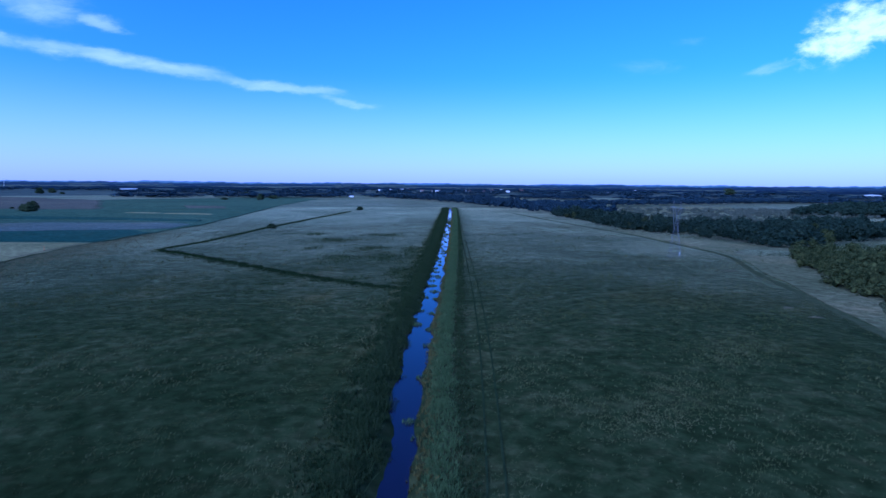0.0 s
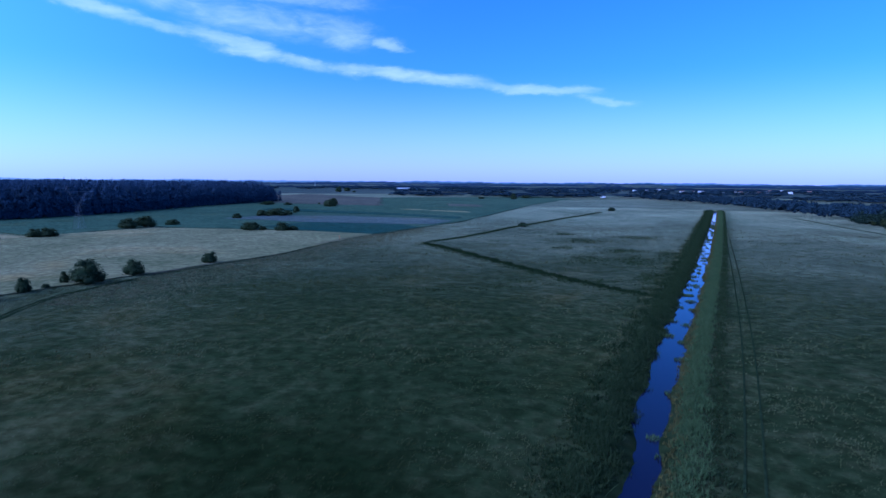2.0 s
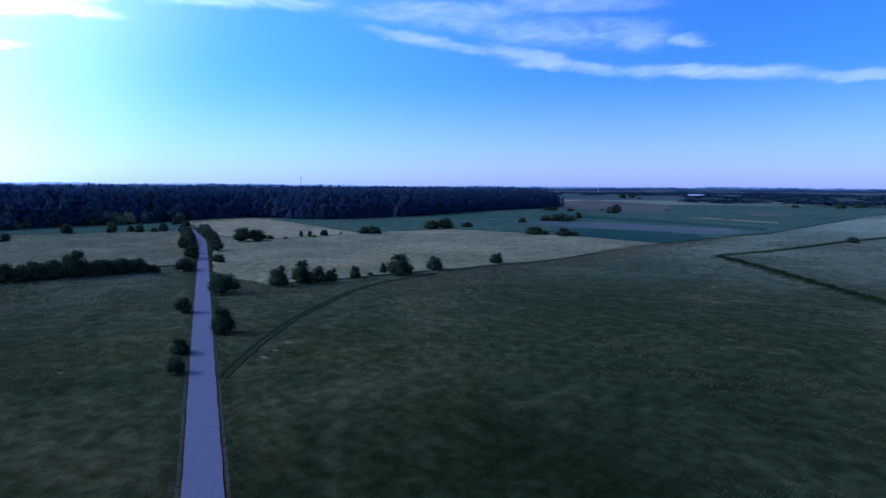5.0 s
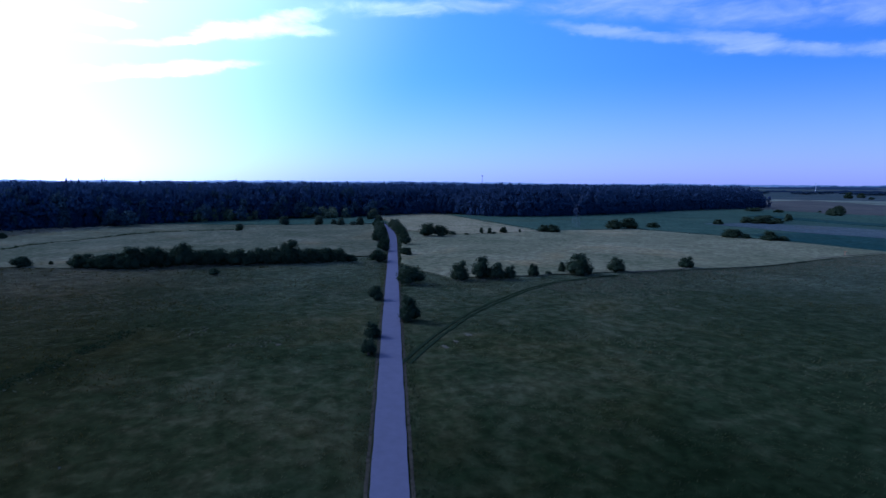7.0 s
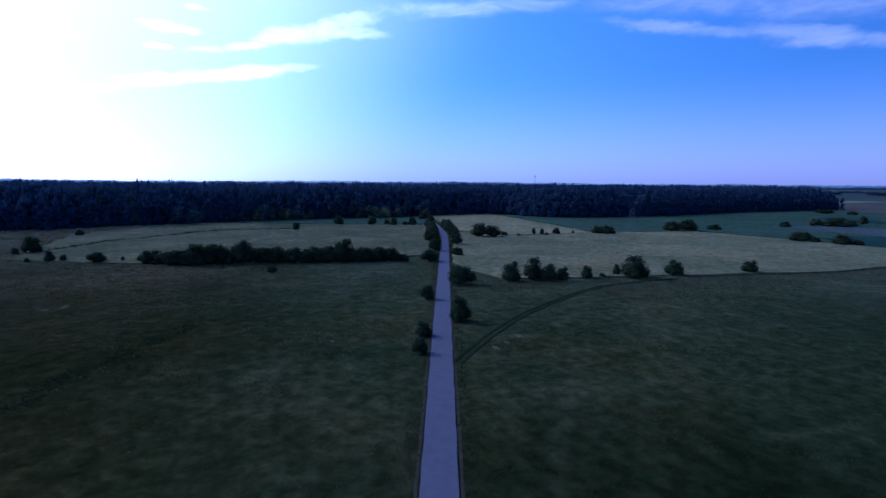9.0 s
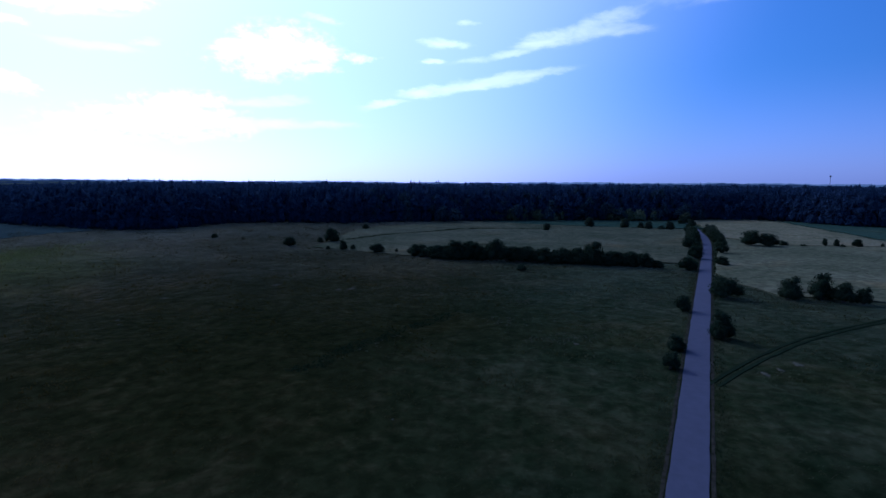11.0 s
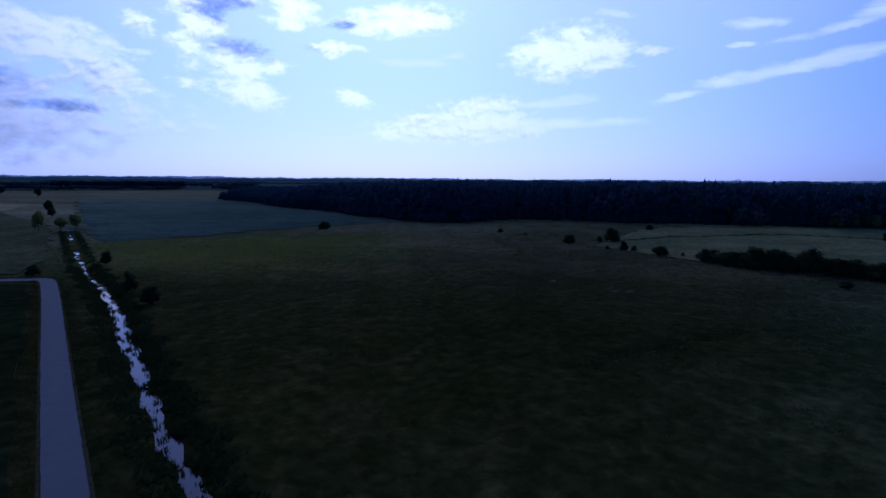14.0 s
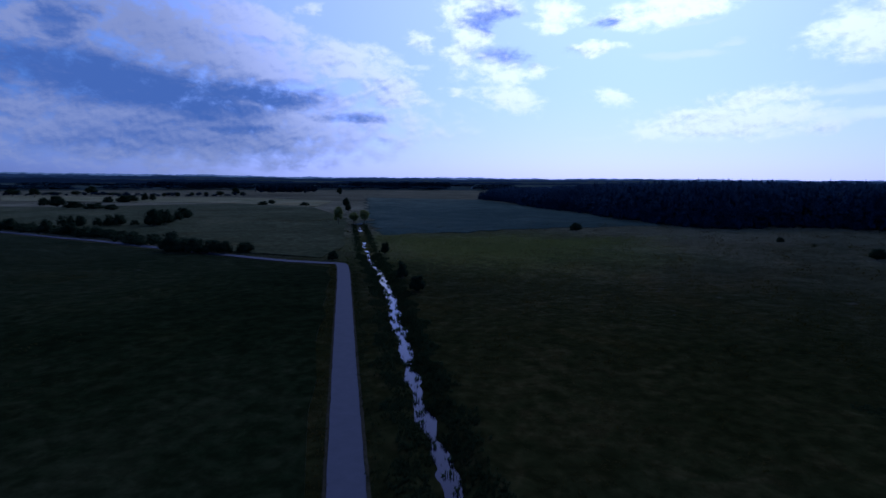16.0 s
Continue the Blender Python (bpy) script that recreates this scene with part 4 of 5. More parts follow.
def band(points, deep, gap, wide, high, seed, side=1, vary=0.25, start=0.0):
    """Rows of trees behind an edge line, on its right-hand side for side 1."""
    rng = np.random.RandomState(seed)
    c, w = along(points, gap)
    n = np.stack([w[:, 1], -w[:, 0]], 1) * side
    out = []
    for off in np.arange(start, deep, gap * 0.9):
        p = c + n * off + rng.normal(0, gap * 0.3, c.shape)
        out.append(np.column_stack([p, wide * rng.uniform(1 - vary, 1 + vary, len(p)), high * rng.uniform(1 - vary, 1 + vary * 0.6, len(p))]))
    return np.concatenate(out)


EDGE = [(-399, -719), (-387, -622), (-333, -471), (-335, -400), (-300, -330), (-292, -240), (-330, -234), (-370, -225), (-398, -130), (-457, -45), (-480, 20), (-500, 92), (-522, 140), (-530, 184),
        (-470, 205), (-460, 250), (-470, 300), (-486, 360), (-515, 425), (-536, 480), (-550, 560), (-572, 650)]


def mantle(points, deep, gap, wide, seed, steps, tops, vary):
    """Trees of a forest edge, side by side in rows that grow taller inwards."""
    rng = np.random.RandomState(seed)
    c, w = along(points, gap)
    n = np.stack([-w[:, 1], w[:, 0]], 1)
    out = []
    for off in np.arange(0, deep, gap * 0.85):
        p = c + n * off + rng.normal(0, gap * 0.3, c.shape)
        high = np.interp(off, steps, tops) * rng.uniform(1 - vary, 1 + vary * 0.6, len(p))
        out.append(np.column_stack([p, wide * rng.uniform(0.8, 1.25, len(p)), high]))
    return np.concatenate(out)


spr = mantle(EDGE, 44, 6.2, 9.5, 31, (0, 7, 16, 30, 44), (15, 21, 25, 27, 28), 0.09)


def lower_south(rows):
    """The forest grows lower towards its southern end."""
    rows[:, 3] *= np.interp(rows[:, 1], (-820, -550, -400, -300), (0.52, 0.72, 0.91, 1.0))
    return rows


spr = lower_south(spr)
spr = np.concatenate([spr, np.column_stack([np.random.RandomState(36).uniform((-620, 95), (-530, 250), (150, 2)), np.random.RandomState(37).uniform((9, 23), (13, 27), (150, 2))])])
wood("spruce_forest", spr, SPRUCE, HAZED_NEEDLE, "dense dark spruce forest with a jagged skyline", "forest")
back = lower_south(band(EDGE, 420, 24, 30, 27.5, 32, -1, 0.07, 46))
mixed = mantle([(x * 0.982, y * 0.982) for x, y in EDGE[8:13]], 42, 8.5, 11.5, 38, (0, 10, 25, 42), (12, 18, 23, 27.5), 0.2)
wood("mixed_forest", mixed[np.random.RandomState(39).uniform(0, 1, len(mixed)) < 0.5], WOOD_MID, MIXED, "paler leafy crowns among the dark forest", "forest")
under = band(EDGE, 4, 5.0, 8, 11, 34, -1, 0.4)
wood("forest_understory", lower_south(under), WOOD_BUSH, HAZED_NEEDLE, "dark young trees closing the forest edge", "forest")
wood("forest_canopy", back, LOW_TREE, HAZED_NEEDLE, "unbroken dark canopy of the forest behind its edge", "forest")
fringe = band([(-440, -95), (-450, -48), (-466, -5), (-486, 28), (-478, 56), (-486, 84)], 10, 6.0, 8, 9.5, 33, -1, 0.45)
wood("forest_fringe", fringe[np.random.RandomState(3).uniform(0, 1, len(fringe)) < 0.8], WOOD_FINE, FRINGE, "mixed leafy trees fringing the dark forest", "forest")

# north-east wood: nearest clump leafy, then scrub and plantation strips
near = band([(128, 120), (118, 145), (127, 187), (150, 238)], 48, 5.6, 7.6, 7.4, 41, 1, 0.5)
wood("leafy_thicket", near, WOOD_FINE, THICKET, "leafy yellow-green thicket at the meadow's edge", "thicket")


def scatter(seed, count, ring, wide, high, vary=0.35):
    """Trees strewn over a piece of land."""
    rng = np.random.RandomState(seed)
    ring = np.array(ring, float)
    xy = rng.uniform(ring.min(0), ring.max(0), (count, 2))
    xy = xy[inside(xy, ring)]
    size = rng.uniform(1 - vary, 1 + vary, len(xy))
    return np.column_stack([xy, wide * size, high * size * rng.uniform(0.85, 1.15, len(xy))])


SCRUB_FRONT = [(x * 0.94, y * 0.94) for x, y in [(113, 585), (128, 420), (150, 366), (168, 330), (172, 290), (190, 297), (262, 335), (330, 395), (300, 440), (225, 400), (180, 420), (160, 470), (145, 590)]]
wood("scrub_wood", scatter(42, 1500, SCRUB_FRONT, 9.5, 6.8, 0.55), WOOD_MID, SCRUB, "dark green scrub wood of young trees", "wood")
wood("scrub_wood", scatter(45, 260, SCRUB_FRONT, 5.0, 6.0, 0.4), WOOD_MID, THICKET, "paler young trees among the dark scrub", "wood")
wood("low_scrub", scatter(46, 1500, [(145, 590), (165, 440), (225, 405), (330, 470), (560, 640), (700, 760), (420, 720), (160, 720)], 7.0, 3.2, 0.4), LOW_BUSH, PALE_SCRUB, "grey-green low scrub in a clearing", "scrub")
wood("scrub_wood", scatter(47, 700, [(345, 560), (460, 520), (640, 650), (620, 760), (470, 700)], 10.0, 9.0, 0.4), WOOD_TREE, SCRUB, "dark wood behind the clearing", "wood")
wood("far_wood", band([(115, 540), (78, 668), (40, 845), (-117, 1130)], 60, 10, 11, 11, 43, 1, 0.3), WOOD_TREE, HAZED_LEAF_WOOD, "dark belt of trees at the meadow's end", "wood")
wood("plantation_row", band([(150, 745), (354, 839), (558, 950), (794, 1130)], 40, 10, 12, 10, 44, -1, 0.12), WOOD_TREE, HAZED_LEAF_WOOD, "straight dark plantation strip", "wood")
for i, (r, hgt) in enumerate(((1250, 8), (1700, 9), (2300, 9))):
    rows = []
    rr = np.random.RandomState(60 + i)
    for a in np.arange(-60, 30 if r < 2000 else 62, 1200 / r):
        if math.sin(a * 0.5 + i * 2.1) + math.sin(a * 1.3 + i) > -0.9:
            for _ in range(3):
                d = r * (1 + rr.uniform(-0.07, 0.07))
                b = bearing(a + rr.uniform(-0.3, 0.3))
                rows.append((b.x * d, b.y * d, 52 * rr.uniform(0.7, 1.3), hgt * rr.uniform(0.7, 1.15)))
    wood("tree_belt", rows, LOW_TREE, HAZED_LEAF_WOOD, "low dark belt of trees near the horizon", "wood")
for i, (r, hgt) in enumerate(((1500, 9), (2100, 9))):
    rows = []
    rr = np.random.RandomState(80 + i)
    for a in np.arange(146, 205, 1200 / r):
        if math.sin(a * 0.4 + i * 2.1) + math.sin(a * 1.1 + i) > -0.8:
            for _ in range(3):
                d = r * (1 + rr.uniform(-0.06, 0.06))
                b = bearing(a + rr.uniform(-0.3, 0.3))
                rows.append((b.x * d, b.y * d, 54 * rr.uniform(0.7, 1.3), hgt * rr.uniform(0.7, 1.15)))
    wood("tree_belt", rows, LOW_TREE, HAZED_LEAF_WOOD, "low dark belt of trees near the horizon", "wood")
wood("wood_block", band([(-124, -1004), (-190, -957)], 60, 9, 11, 17, 90, -1, 0.15), WOOD_TREE, HAZED_LEAF_WOOD, "dense dark block of wood amid fields", "wood")
wood("wood_block", band([(60, -1505), (-110, -1416)], 60, 11, 13, 18, 91, -1, 0.15), WOOD_TREE, HAZED_LEAF_WOOD, "dense dark block of wood amid fields", "wood")
wood("wood_block", band([(-458, -1605), (-733, -1493)], 60, 12, 14, 18, 92, -1, 0.2), WOOD_TREE, HAZED_LEAF_WOOD, "dark wood behind the fields", "wood")
wood("hedgerow", band([(213, -996), (136, -1004), (0, -895), (-95, -915)], 10, 12, 11, 6.5, 93, 1, 0.35), WOOD_TREE, HAZED_LEAF_WOOD, "row of small trees between far fields", "hedgerow")
wood("hedgerow", band([(92, -392), (32, -320), (14, -278)], 6, 6, 8, 4.2, 94, -1, 0.35), WOOD_FINE, LEAF, "dark hedgerow along the lane", "hedgerow")
wood("hedgerow", band([(64, -402), (12, -386), (-6, -455)], 6, 7, 8, 6, 95, 1, 0.4), WOOD_FINE, LEAF, "dark hedgerow across the meadow", "hedgerow")


# ---- tracks, verges and bare spots ----
def offset(points, by, step=8.0):
    c, w = along(points, step)
    return c + np.stack([w[:, 1], -w[:, 0]], 1) * by


TRACK_WEST = [(-88, 23.5), (-91, 25), (-101, 32.7), (-114, 43), (-128, 57), (-146, 79), (-153, 96), (-157, 122), (-159, 151), (-159, 183), (-168, 237), (-172, 283), (-179, 332), (-178, 448), (-222, 728)]
TRACK_EAST = [(82, 60), (89, 110), (104, 166), (110, 199), (124, 239), (122, 291), (114, 359), (97, 446), (72, 600)]
RUTS = [(3.0, 20), (5.8, 51), (9.2, 126), (10.7, 241), (11.4, 320), (13, 430)]
for by in (-0.95, 0.95):
    strip("track", offset(TRACK_WEST[:8], by * 0.7), 0.36, TRACK, "dark trodden wheel rut curving through the meadow", "track", 0.10, ragged=0.12, seed=3)
    strip("track", offset(TRACK_WEST[7:], by * 0.7), 0.32, SOFT_TRACK, "faint wheel rut between meadow and field", "track", 0.12, ragged=0.15, seed=3)
    strip("track", offset(RUTS, by), 0.13, TRACK, "thin dark wheel rut along the river", "track", 0.09, ragged=0.04, seed=4)
strip("track", TRACK_EAST, 1.2, SOFT_TRACK, "worn track along the edge of the wood", "track", 0.08, ragged=0.4, seed=5)
strip("verge", offset(TRACK_WEST[7:13], -2.2), 0.45, PALE_TRACK, "pale dry strip beside the track", "verge", 0.34, ragged=0.5, seed=6)
for line, half in ((ROAD_WEST[:9], 2.2), (ROAD_SOUTH, 2.0)):
    for by in (-1, 1):
        strip("verge", offset(line, by * (half + 0.12), 4.0), 0.2, VERGE, "narrow verge of dry brownish grass beside the lane", "verge", 0.04, ragged=0.05, seed=8 + by, step=2.0, grain=2.0)


def bare(x, y, wide, seed):
    rng = np.random.RandomState(seed)
    bm = bmesh.new()
    z = float(lie([(x, y)])[0]) + (0.2 if x > 0 and y < -190 else 0.0)
    ring = []
    for i in range(18):
        a = i * 6.283 / 18
        r = wide * 0.4 * rng.uniform(0.3, 1.2)
        ring.append(bm.verts.new((x + math.cos(a) * r * 1.6, y + math.sin(a) * r * 0.8, z + 0.05)))
    mid = bm.verts.new((x, y, z + 0.16))
    for i in range(18):
        bm.faces.new((ring[i], ring[(i + 1) % 18], mid))
    ob = part("bare_patch", bm, PALE_TRACK, None, "small pale patch of bare sandy soil in the grass")
    return tagged(ob, category="bare soil", kind="structure")


for i, (x, y, w) in enumerate([(-95, 33, 2), (-102, 40, 2.6), (-98, 36, 1.6), (134, 313, 7), (135, 255, 6), (103, 200, 5), (95, 231, 5), (86, 138, 3.5), (86, 128, 3), (16, -238, 3), (8, -230, 3.5), (4, -226, 2.5),
                               (12, -202, 2.6), (-142, -196, 5), (-146, -207, 4), (-149, -57, 4), (-149, -80, 3.5), (-147, -200, 5),
                               (-117, -111, 1.6), (-124, -98, 1.8), (-147, -60, 2.4), (-133, -143, 2.2), (-99, -89, 1.0), (-120, -113, 1.4), (-102, -92, 1.2), (-106, 4, 1.6), (-66, -20, 0.5)]):
    bare(x, y, w, 200 + i)


# ---- grass, reeds and sedge ----
def clear_of(xy, lines):
    ok = np.ones(len(xy), bool)
    for line, gap in lines:
        d, _ = near_line(xy, np.array(line, float))
        ok &= np.abs(d) > gap
    return ok


def blades(name, xy, high, wide, count, lean, mat, label, category, seed, sink=0.05):
    """Tufts of upright blades, joined; high and wide one value a tuft."""
    rng = np.random.RandomState(seed)
    n = len(xy)
    z = lie(xy) - sink
    a = rng.uniform(0, 6.28, (n, count))
    spread = rng.uniform(0, 1, (n, count)) * np.maximum(np.asarray(wide), 0.07)[:, None] * 2.6
    root = np.stack([xy[:, :1] + np.cos(a) * spread, xy[:, 1:] + np.sin(a) * spread, np.repeat(z[:, None], count, 1)], -1)
    h = np.asarray(high)[:, None] * rng.uniform(0.6, 1.25, (n, count))
    b = rng.uniform(0, 6.28, (n, count))
    across = np.stack([np.cos(b), np.sin(b), 0 * b], -1) * (np.asarray(wide)[:, None] * rng.uniform(0.6, 1.3, (n, count)))[..., None]
    tip = root + np.stack([(lean[0] + rng.normal(0, 0.35, (n, count))) * h, (lean[1] + rng.normal(0, 0.35, (n, count))) * h, h], -1)
    v = np.stack([root - across, root + across, tip], 2).reshape(-1, 3)
    ob = new(name, mesh_of(name, v, np.arange(len(v)).reshape(-1, 3), mat))
    return tagged(ob, label, category, kind="stuff")


KEEP_OFF = [(ROAD_WEST, 2.35), (ROAD_SOUTH, 2.25), (RIVER, 5.5)]
RUT_LINES = [(offset(TRACK_WEST, by, 6), 0.5) for by in (-0.95, 0.95)] + [(offset(RUTS, by, 12), 0.25) for by in (-0.95, 0.95)]
gr = np.random.RandomState(9)


def sprinkle(lo, hi, per):
    n = int(math.radians(250) / 2 * (hi * hi - lo * lo) * per)
    r = np.sqrt(gr.uniform(lo * lo, hi * hi, n))
    a = np.radians(gr.uniform(-47, 203, n))
    return np.stack([-np.sin(a) * r, np.cos(a) * r], 1)


def lush(xy):
    """Slow variation of the growth, 0 to 1."""
    x, y = xy.T
    v = np.sin(x / 9 + 1.7 * np.sin(y / 14)) + np.sin(y / 6.5 + 1.4 * np.sin(x / 11)) + 0.7 * np.sin((x + y) / 3.1 + np.sin(x / 4))
    return np.clip(0.5 + v / 5, 0, 1)


def tussock(xy):
    """Clumps a few metres across, 0 between and 1 on them."""
    x, y = xy.T
    u, v = x + 1.3 * np.sin(y / 2.9) + 0.8 * np.sin(y / 1.1 + x / 3), y + 1.5 * np.sin(x / 3.3) + 0.7 * np.sin(x / 1.3 - y / 4)
    n = np.sin(u / 1.25) * np.sin(v / 0.95) + 0.6 * np.sin(u / 0.61 + 2) * np.sin(v / 0.7 + 1) + 0.8 * np.sin((u - v) / 4.3)
    return np.clip((n - 0.05) / 0.9, 0, 1)


for i, (lo, hi, per, tall, wide) in enumerate(((40, 95, 4.5, 0.30, 0.02), (95, 200, 1.2, 0.36, 0.055), (200, 420, 0.26, 0.4, 0.13))):
    xy = sprinkle(lo, hi, per)
    xy = xy[clear_of(xy, KEEP_OFF + RUT_LINES)]
    grow = lush(xy)
    xy = xy[gr.uniform(0, 1, len(xy)) < (0.10 + 1.1 * tussock(xy)) * (0.45 + 0.7 * grow)]
    # fewer blades over the slab with painted shade
    pasture = inside(xy, [(3, -20), (-45, -185), (-30, -204), (90, -370), (200, -400), (260, -200), (200, -30)])
    xy = xy[~pasture | (gr.uniform(0, 1, len(xy)) < 0.3)]
    grow = lush(xy)
    blades("meadow_grass", xy, tall * (0.6 + 0.7 * grow), wide * (0.8 + 0.4 * grow), 4, (0.35, 0.2), STALK, "rough tussocky meadow grass with pale dry stalks", "grass", 300 + i)


def bank(name, line, lo, hi, per, tall, wide, mat, label, seed, count=6, ragged=0.5, lean=(0, 0)):
    """Growth in a band beside a line, from lo to hi metres to its right."""
    rng = np.random.RandomState(seed)
    c, w = along(line, 1.0)
    n = np.stack([w[:, 1], -w[:, 0]], 1)
    k = int(len(c) * (hi - lo) * per)
    i = rng.randint(0, len(c), k)
    edge = wave(i.astype(float), seed, 5) * ragged
    off = rng.uniform(lo, hi, k) + edge
    xy = c[i] + n[i] * off[:, None] + rng.normal(0, 0.4, (k, 2))
    keep = clear_of(xy, [(ROAD_WEST, 2.0), (ROAD_SOUTH, 1.9)]) & (np.hypot(*xy.T) > 14)
    xy, i, k = xy[keep], i[keep], int(keep.sum())
    lump = np.clip(0.5 + 0.5 * wave(i.astype(float) * 1.0, seed + 1, 3.3), 0, 1)
    return blades(name, xy, tall * (0.6 + 0.6 * lump) * rng.uniform(0.7, 1.2, k), np.full(k, wide), count, lean, mat, label, "bank plants", seed)


NORTH, SOUTH = RIVER[:9], RIVER[8:]
# the line runs from north to south, so its right-hand side is the west bank
bank("dark_sedge", NORTH, 2.4, 6.2, 8.0, 0.9, 0.07, SEDGE, "dark overgrown sedge and nettles on the river bank", 401, 5, 1.0)
bank("dark_sedge", NORTH, 5.0, 9.6, 3.4, 0.7, 0.07, SEDGE, "thinner dark sedge on the upper river bank", 414, 5, 1.8)
bank("rusty_sedge", NORTH, -3.6, -2.2, 4.0, 0.55, 0.09, RUST, "rusty brown sedge at the water's edge", 402, 6, 0.4)
bank("reeds", NORTH, -6.6, -3.4, 8.0, 0.8, 0.06, REED, "band of grey-green reeds on the raised bank", 403, 6, 0.3)
bank("pale_grass", NORTH, 8.8, 10.6, 2.2, 0.42, 0.06, STALK, "pale dry grass along the top of the bank", 409, 5, 1.3)
bank("dark_sedge", NORTH, -9.0, -7.0, 4.0, 0.5, 0.1, SEDGE, "dark line of sedge in a shallow furrow", 404, 6, 0.25)
bank("dark_sedge", SOUTH[:-1], 1.0, 4.8, 6.0, 0.6, 0.06, SEDGE, "dark overgrown sedge and nettles on the river bank", 405, 7, 1.3)
bank("dark_sedge", SOUTH[:-1], -4.8, -1.0, 6.0, 0.6, 0.06, SEDGE, "dark overgrown sedge and nettles on the river bank", 406, 7, 1.3)
for lo, hi in ((1.9, 4.6), (-4.6, -1.9)):
    bank("dark_sedge", RIVER[-2:], lo, hi, 3.0, 0.4, 0.1, SEDGE, "dark sedge on the bank of the far stream", 410, 5, 0.6)
DITCH = [(-9, 158), (-24, 166), (-41, 179), (-68, 200), (-103, 231), (-122, 244), (-126, 248), (-121, 275), (-119, 309), (-117, 383), (-99, 598)]
for lo, hi, per in ((0.8, 9, 1.5), (7, 18, 0.8), (15, 30, 0.35)):
    bank("dry_grass", TRACK_WEST[5:13], lo, hi, per, 0.35, 0.12, DRY_STALK, "drier pale grass thinning out beside the field track", 430 + int(lo), 5, 3.0)
bank("dry_grass", [(-212, 51), (-196, 52), (-180, 55), (-168, 61), (-160, 72)], -8, 16, 0.8, 0.35, 0.12, DRY_STALK, "dry grass thinning out at the field's corner", 441, 5, 3.0)
bank("dark_sedge", DITCH[:6], -1.5, 1.5, 3.0, 0.7, 0.16, SEDGE, "dark sedge filling a drainage ditch", 407, 6, 0.5)
bank("ditch_grass", DITCH[:6], -4.5, 3.0, 1.2, 0.45, 0.12, SEDGE, "loose green growth beside a drainage ditch", 413, 5, 1.4)
bank("dark_sedge", DITCH[5:], -1.1, 1.1, 3.0, 0.7, 0.16, SEDGE, "dark sedge filling a drainage ditch", 408, 6, 0.3)


for line, half in ((ROAD_WEST[:7], 2.2), (ROAD_SOUTH[:7], 2.1)):
    bank("verge_grass", line, half, half + 1.8, 5.0, 0.34, 0.03, SEDGE, "uncut dark grass along the lane", 421, 5, 0.25)
    bank("verge_grass", line, -half - 1.8, -half, 5.0, 0.34, 0.03, STALK, "uncut pale grass along the lane", 422, 5, 0.25)


def patches(rows, seed, per=2.6):
    rng = np.random.RandomState(seed)
    out = []
    for x, y, a, b in rows:
        k = int(a * b * per)
        out.append(np.stack([x + rng.normal(0, 0.5, k) * a, y + rng.normal(0, 0.5, k) * b], 1))
    return np.concatenate(out)


xy = patches([(-42, 225, 9, 14), (-25, 230, 8, 16), (-33, 262, 9, 12), (-15, 190, 5, 22), (-58, 300, 10, 12), (-35, 330, 12, 10), (-60, 262, 5, 9), (-14, 250, 5, 30), (-75, 330, 8, 10), (-75, 131, 5, 2.2), (-68, 140, 6, 2.5), (-60, 147, 7, 2.5), (-52, 154, 6, 2.5), (-28, 178, 5, 5), (-50, 166, 5, 3)], 61, 2.6)
blades("dark_sedge", xy, np.full(len(xy), 0.4), np.full(len(xy), 0.12), 4, (0, 0), SEDGE, "dark patches of sedge in a damp meadow", "bank plants", 62)

# paler, yellower blades brighten this part of the meadow
xy = patches([(-118, -222, 44, 20), (-136, -205, 46, 16), (-128, -245, 40, 18), (-170, -215, 60, 18), (-100, -255, 18, 30), (-118, -190, 40, 24), (-160, -225, 20, 8)], 63, 2.2)
xy = xy[clear_of(xy, [(RIVER, 6.0)])]
blades("pale_meadow", xy, np.full(len(xy), 0.42), np.full(len(xy), 0.10), 4, (0.2, 0.1), PALE_STALK, "yellow-green drift of paler meadow grass", "grass", 64)


xy = patches([(18, 76, 7, 5), (26, 69, 8, 5), (39, 82, 10, 6), (33, 74, 12, 7), (52, 100, 12, 10)], 65, 7.0)
blades("pale_grass", xy, np.full(len(xy), 0.32), np.full(len(xy), 0.03), 4, (0.2, 0.1), STALK, "pale patch of dry stalks in the meadow", "grass", 66)

# an old furrow in the meadow south of the lane, and streaks of drier stalks round it
FURROW = [(-80, -40), (-90, -37.5), (-100, -34), (-110, -30), (-118, -26.5), (-130, -21)]
bank("dark_sedge", FURROW, -1.8, 1.8, 3.2, 0.3, 0.13, SEDGE, "dark sedge growing in an old shallow furrow", 451, 5, 0.9)
bank("dry_grass", FURROW[1:4], 2.0, 3.2, 0.6, 0.3, 0.10, DRY_STALK, "pale dry stalks on the rim of an old furrow", 452, 5, 0.7)
STREAKS = [(-110, 4, 4, 6), (-107, -1, 3, 7), (-121, -10, 4, 7), (-142, -7, 5, 8), (-152, -19, 6, 14), (-153, 21, 6, 9), (-158, 28, 6, 8), (-152, 14, 4, 7), (-158, 0, 5, 12), (-158, -39, 5, 14), (-177, -52, 5, 14),
           (-167, -59, 5, 12), (-213, -28, 8, 22), (-211, -42, 8, 20), (-120, 9, 3, 5), (-186, -35, 5, 12), (-181, -16, 5, 14), (-205, -5, 7, 22), (-198, -70, 7, 20)]
xy = patches(STREAKS, 67, 1.1)
xy = xy[clear_of(xy, [(ROAD_WEST, 2.6)])]
